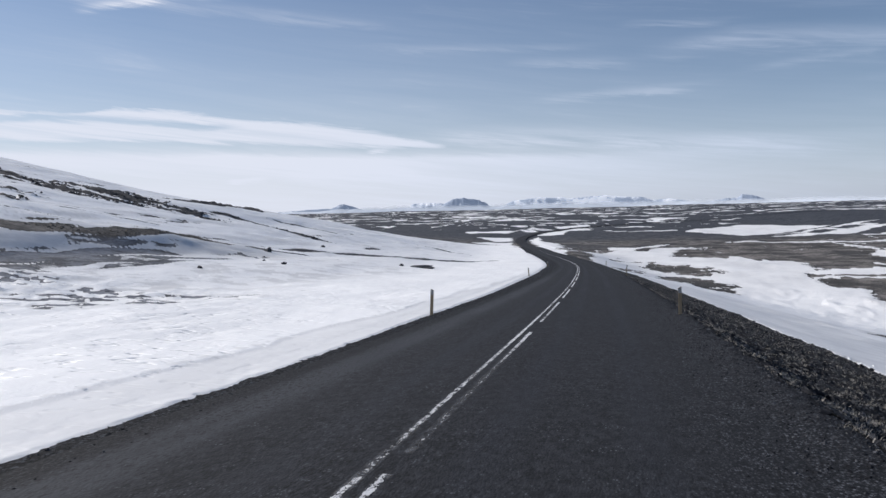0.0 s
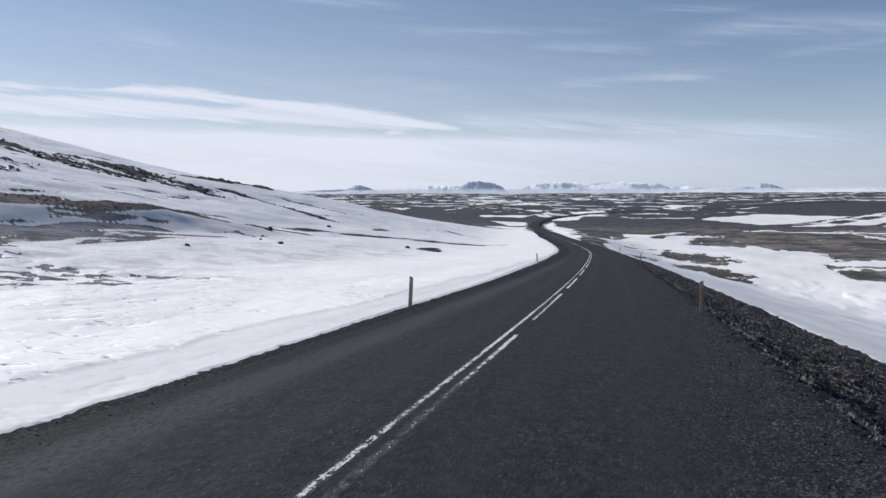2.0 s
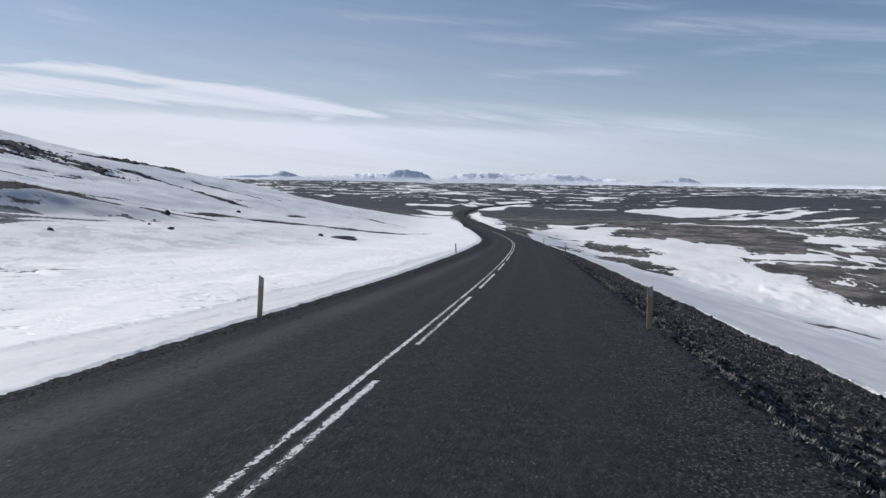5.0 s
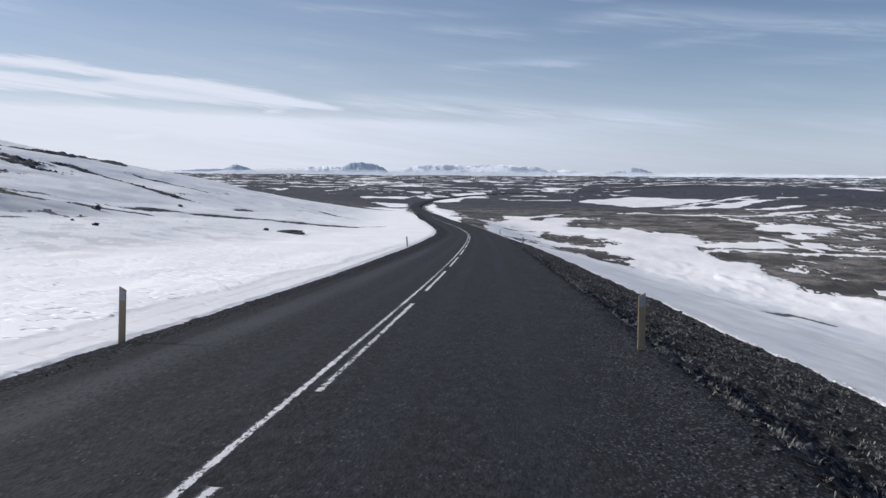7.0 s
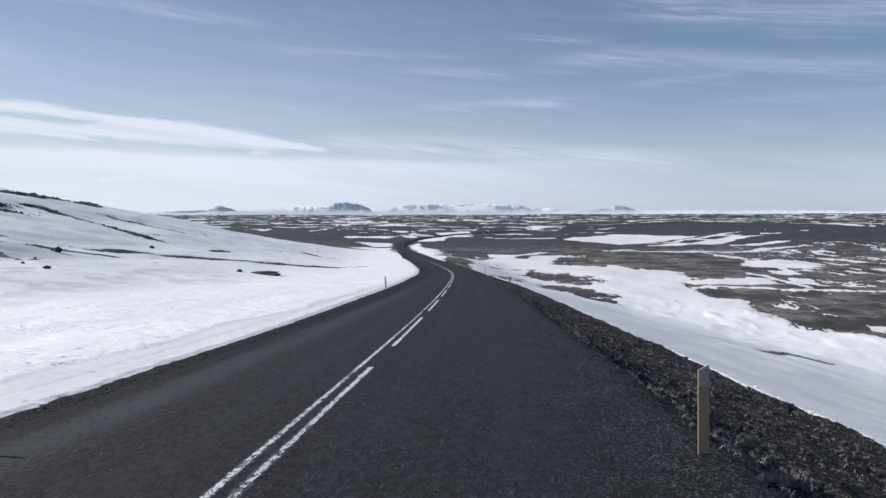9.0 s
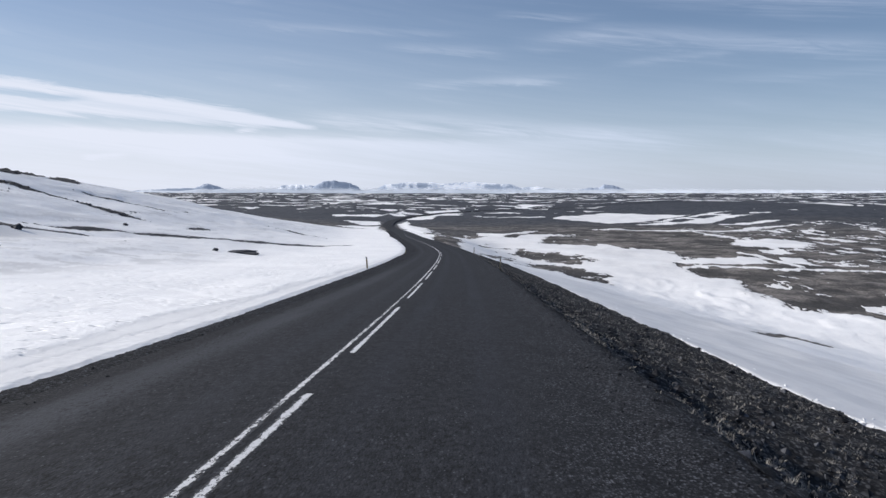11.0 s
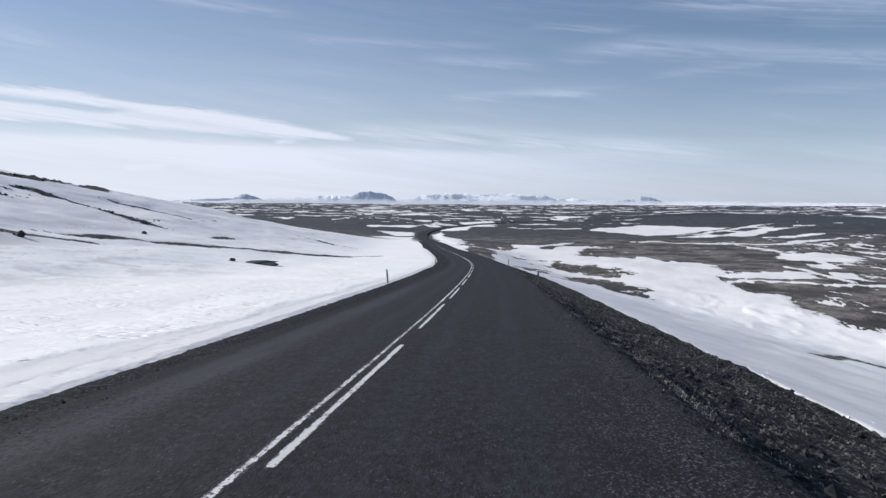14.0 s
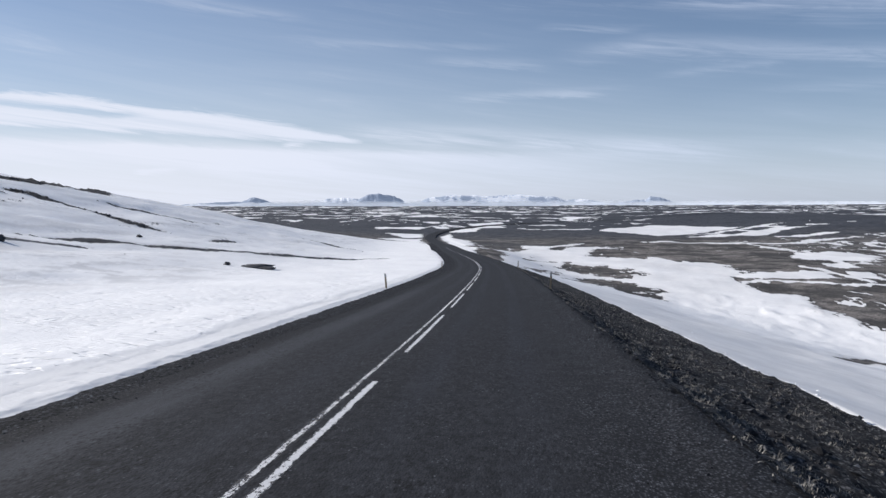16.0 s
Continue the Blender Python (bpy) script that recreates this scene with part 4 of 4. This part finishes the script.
# far haze is painted into these mountains: paler, bluer colour and a faint glow
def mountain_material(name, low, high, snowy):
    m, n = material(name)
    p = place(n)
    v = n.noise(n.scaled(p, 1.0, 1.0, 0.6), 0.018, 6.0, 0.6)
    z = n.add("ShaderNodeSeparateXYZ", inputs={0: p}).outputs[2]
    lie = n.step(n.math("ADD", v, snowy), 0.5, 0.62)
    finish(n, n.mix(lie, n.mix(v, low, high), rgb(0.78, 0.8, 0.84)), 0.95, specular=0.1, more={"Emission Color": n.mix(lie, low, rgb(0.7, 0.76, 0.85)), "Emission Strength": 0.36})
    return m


MAT_PEAK = mountain_material("hazed_far_mountain", rgb(0.255, 0.305, 0.39), rgb(0.34, 0.39, 0.475), -0.1)
MAT_RIDGE = mountain_material("hazed_snowy_ridge", rgb(0.31, 0.365, 0.455), rgb(0.4, 0.455, 0.54), 0.06)
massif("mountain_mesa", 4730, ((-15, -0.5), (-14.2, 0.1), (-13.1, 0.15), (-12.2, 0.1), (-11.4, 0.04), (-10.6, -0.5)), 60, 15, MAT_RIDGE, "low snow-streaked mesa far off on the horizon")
massif("mountain_table", 4700, ((-12.3, -0.5), (-11.95, 0.02), (-11.75, 0.16), (-11.25, 0.42), (-10.6, 0.46), (-10.0, 0.38), (-9.4, 0.3), (-8.8, 0.02), (-8.2, -0.5)), 60, 3, MAT_PEAK, "flat-topped haze-blue mountain far off on the horizon")
massif("mountain_peak_west", 4700, ((-27, -0.5), (-23.7, -0.26), (-21.3, -0.11), (-20.2, -0.1), (-19.85, 0.02), (-19.5, 0.24), (-19.0, 0.13), (-18.25, -0.11), (-17.4, -0.5)), 60, 5, MAT_PEAK, "small haze-blue peak far off on the horizon")
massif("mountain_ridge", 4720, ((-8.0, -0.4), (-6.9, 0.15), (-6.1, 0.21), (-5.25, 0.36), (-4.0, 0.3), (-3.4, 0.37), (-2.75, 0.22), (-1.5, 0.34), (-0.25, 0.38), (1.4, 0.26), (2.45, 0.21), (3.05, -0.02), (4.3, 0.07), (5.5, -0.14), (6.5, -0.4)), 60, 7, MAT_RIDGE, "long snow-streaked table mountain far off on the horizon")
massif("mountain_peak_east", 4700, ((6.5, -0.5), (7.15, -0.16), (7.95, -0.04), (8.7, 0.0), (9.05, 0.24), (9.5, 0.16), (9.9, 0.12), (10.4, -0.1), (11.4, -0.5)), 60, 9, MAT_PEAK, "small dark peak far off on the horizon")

# mist bank: emission stands in for the sunlight it would scatter
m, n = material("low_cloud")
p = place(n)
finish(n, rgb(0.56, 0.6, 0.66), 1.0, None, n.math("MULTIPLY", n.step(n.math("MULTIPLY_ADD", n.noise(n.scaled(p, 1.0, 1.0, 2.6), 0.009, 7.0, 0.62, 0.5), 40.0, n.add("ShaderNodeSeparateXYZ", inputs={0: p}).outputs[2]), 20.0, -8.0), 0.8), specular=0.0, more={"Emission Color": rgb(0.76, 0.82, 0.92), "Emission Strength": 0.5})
massif("low_cloud_bank", 4560, ((-26, -0.4), (-18, -0.15), (-15, 0.12), (-9.4, 0.24), (-8.5, 0.36), (-7.3, 0.36), (-6, 0.2), (-3, 0.22), (0, 0.15), (3, 0.06), (8, -0.06), (12, -0.08), (26, -0.12), (45, -0.2)), 30, 13, m, "white bank of low mist along the horizon, given a faint glow", 0.4)

# ---- verge: grass, stones ----


def scatter(name, count, spread, build, mat, label, category, seed):
    """Many small pieces joined into one mesh: build gives one piece's points and faces."""
    rng = np.random.default_rng(seed)
    points, faces, total = [], [], 0
    for x, y, z in spread(rng, count):
        v, f = build(rng)
        points.append(v + (x, y, z))
        faces.append(f + total)
        total += len(v)
    mesh = bpy.data.meshes.new(name)
    mesh.from_pydata(np.concatenate(points).tolist(), [], np.concatenate(faces).tolist())
    mesh.materials.append(mat)
    return tagged(new(name, mesh), label, category, kind="stuff")


def on_bank(rng, count):
    y = 2 + 128 * rng.random(count) ** 1.5
    off = np.where(rng.random(count) < 0.12, 5.0 + 0.28 * rng.normal(size=count), 4.7 + 8.2 * rng.random(count) ** 1.2)
    clump = fbm(off / 0.5, y / 0.7, 101, 3) + 0.5 * rng.random(count)
    keep = clump > 0.3
    off, y = np.clip(off[keep], 4.35, 12.4), y[keep]
    return np.stack([road_x(y) + off, y, bank_lift(off, y) - 0.01], -1)


def tuft(rng):
    blades, faces = [], []
    tall = 0.025 + 0.05 * rng.random() + 0.06 * rng.random() ** 4
    sway = rng.normal(size=2) * 0.5
    for k in range(12):
        a = rng.random() * 6.283
        out = np.array([math.cos(a), math.sin(a)])
        foot = out * 0.05 * rng.random()
        tip = foot + (out * 0.8 + sway * 0.5) * tall * (0.3 + rng.random())
        half = np.array([-out[1], out[0]]) * (0.0014 + 0.002 * rng.random())
        mid = foot * 0.45 + tip * 0.4
        b = len(blades)
        blades += [(*(foot - half), 0), (*(foot + half), 0), (*(mid + half * 0.8), tall * 0.5), (*(mid - half * 0.8), tall * 0.5), (*tip, tall * (0.55 + 0.45 * rng.random()))]
        faces += [(b, b + 1, b + 2), (b, b + 2, b + 3), (b + 3, b + 2, b + 4)]
    return np.array(blades), np.array(faces)


def straw(rng):
    """One withered stalk, bent in the middle, lying on the ground."""
    a, long, half = rng.random() * 6.283, 0.04 + 0.09 * rng.random(), 0.003 + 0.004 * rng.random()
    along, side = np.array([math.cos(a), math.sin(a), 0.0]), np.array([-math.sin(a), math.cos(a), 0.0])
    lift = np.array([0.0, 0.0, 0.03 + 0.03 * rng.random()])
    foot, mid, tip = -along * long / 2, lift, along * long / 2 + lift * (2 * rng.random() - 0.6)
    v = np.array([foot - side * half, foot + side * half, mid + side * half, mid - side * half, tip])
    return v, np.array([(0, 1, 2), (0, 2, 3), (3, 2, 4)])


def pebble_of(low, high):
    faces = np.array([(0, 2, 4), (2, 1, 4), (1, 3, 4), (3, 0, 4), (2, 0, 5), (1, 2, 5), (3, 1, 5), (0, 3, 5)])

    def build(rng):
        r = low + (high - low) * rng.random() ** 3
        v = np.array([(1, 0, 0), (-1, 0, 0), (0, 1, 0), (0, -1, 0), (0, 0, 1), (0, 0, -1)], float)
        v = v + rng.normal(size=(6, 3)) * 0.22
        a = rng.random() * 6.283
        turn = np.array([[math.cos(a), -math.sin(a), 0], [math.sin(a), math.cos(a), 0], [0, 0, 1]])
        return (v * (1, 0.8, 0.62)) @ turn.T * r, faces

    return build


def on_bank_stones(rng, count):
    y = 2 + 90 * rng.random(count) ** 1.5
    off = 4.4 + 7.9 * rng.random(count)
    return np.stack([road_x(y) + off, y, bank_lift(off, y)], -1)


def on_shoulders(rng, count):
    y = 2 + 70 * rng.random(count) ** 1.4
    off = np.where(rng.random(count) < 0.88, 3.1 + 1.6 * rng.random(count) ** 0.8, -2.8 - 0.9 * rng.random(count))
    return np.stack([road_x(y) + off, y, shoulder_lift(off, y)], -1)


MAT_PEBBLE = gravel_material("mixed_pebbles", rgb(0.014, 0.0145, 0.0175), rgb(0.16, 0.166, 0.185), 7.0, rgb(0.022, 0.0225, 0.026))
scatter("grass_tufts", 20000, on_bank, tuft, MAT_STRAW, "pale dead grass tufts on the dark embankment", "grass", 5)
scatter("embankment_stones", 7000, on_bank_stones, pebble_of(0.025, 0.14), MAT_PEBBLE, "loose dark stones on the road embankment", "stones", 6)
scatter("grass_litter", 42000, on_bank, straw, MAT_STRAW, "pale stalks of dead grass strewn on the embankment", "grass", 10)
scatter("roadside_pebbles", 15000, on_shoulders, pebble_of(0.008, 0.034), MAT_PEBBLE, "small loose pebbles along the asphalt edge", "pebbles", 7)


def on_outcrops(rng, count):
    x, y = -128 + 95 * rng.random(count), 62 + 110 * rng.random(count)
    bare, stony = bare_ground(x, y)
    keep = (stony > 0.6) & (bare > 0.48) & (fbm(x / 2.5, y / 2.5, 121, 3) + 0.6 * rng.random(count) > 0.15)
    x, y = x[keep], y[keep]
    return np.stack([x, y, terrain(x, y) + 0.05], -1)


def on_clods(rng, count):
    x, y = -31 + 16 * rng.random(count), 25 + 15 * rng.random(count)
    bare, stony = bare_ground(x, y)
    keep = bare > 0.5
    x, y = x[keep], y[keep]
    return np.stack([x, y, terrain(x, y) - 0.04], -1)


scatter("outcrop_stones", 30000, on_outcrops, pebble_of(0.1, 0.42), MAT_ROCK, "broken dark lava stones bare on the snow slope", "stones", 8)
scatter("thaw_stones", 2500, on_clods, pebble_of(0.03, 0.1), MAT_ROCK, "dark stones melting out of the snow", "stones", 9)


def on_bank_foot(rng, count):
    y = 8 + 110 * rng.random(count) ** 1.4
    off = 12.08 + 0.5 * fbm(y / 3, y * 0 + 2, 127, 3) + 0.35 * np.abs(rng.normal(size=count)) * (1 + 0.02 * y)
    keep = fbm(y / 1.8, y * 0, 131, 4) + 0.5 * rng.random(count) > 0.25
    off, y = off[keep], y[keep]
    x = road_x(y) + off
    return np.stack([x, y, terrain(x, y) - 0.02], -1)


def on_brink(rng, count):
    x, y = -52 + 20 * rng.random(count), 14 + 84 * rng.random(count)
    bare, stony = bare_ground(x, y)
    lip = brink_line(x, y)
    keep = (bare > 0.45) & (lip > 40.3) & (lip < 47) & (fbm(x / 1.5, y / 1.5, 141, 3) + 0.6 * rng.random(count) > 0.1)
    x, y = x[keep], y[keep]
    return np.stack([x, y, terrain(x, y) - 0.03], -1)


MAT_HEATHER = plain_material("withered_heath", rgb(0.035, 0.032, 0.028), rgb(0.2, 0.18, 0.15), 0.8, 0.95)
scatter("heath_clumps", 12000, on_brink, pebble_of(0.06, 0.2), MAT_HEATHER, "withered brown heath clumps along the brink of the scarp", "heath", 12)
MAT_ICE = plain_material("crumbled_ice", rgb(0.78, 0.79, 0.81), rgb(0.9, 0.9, 0.9), 5.0, 0.5)

scatter("ice_crumbs", 1200, on_bank_foot, pebble_of(0.02, 0.12), MAT_ICE, "bright crumbs of ice along the foot of the embankment", "ice", 11)
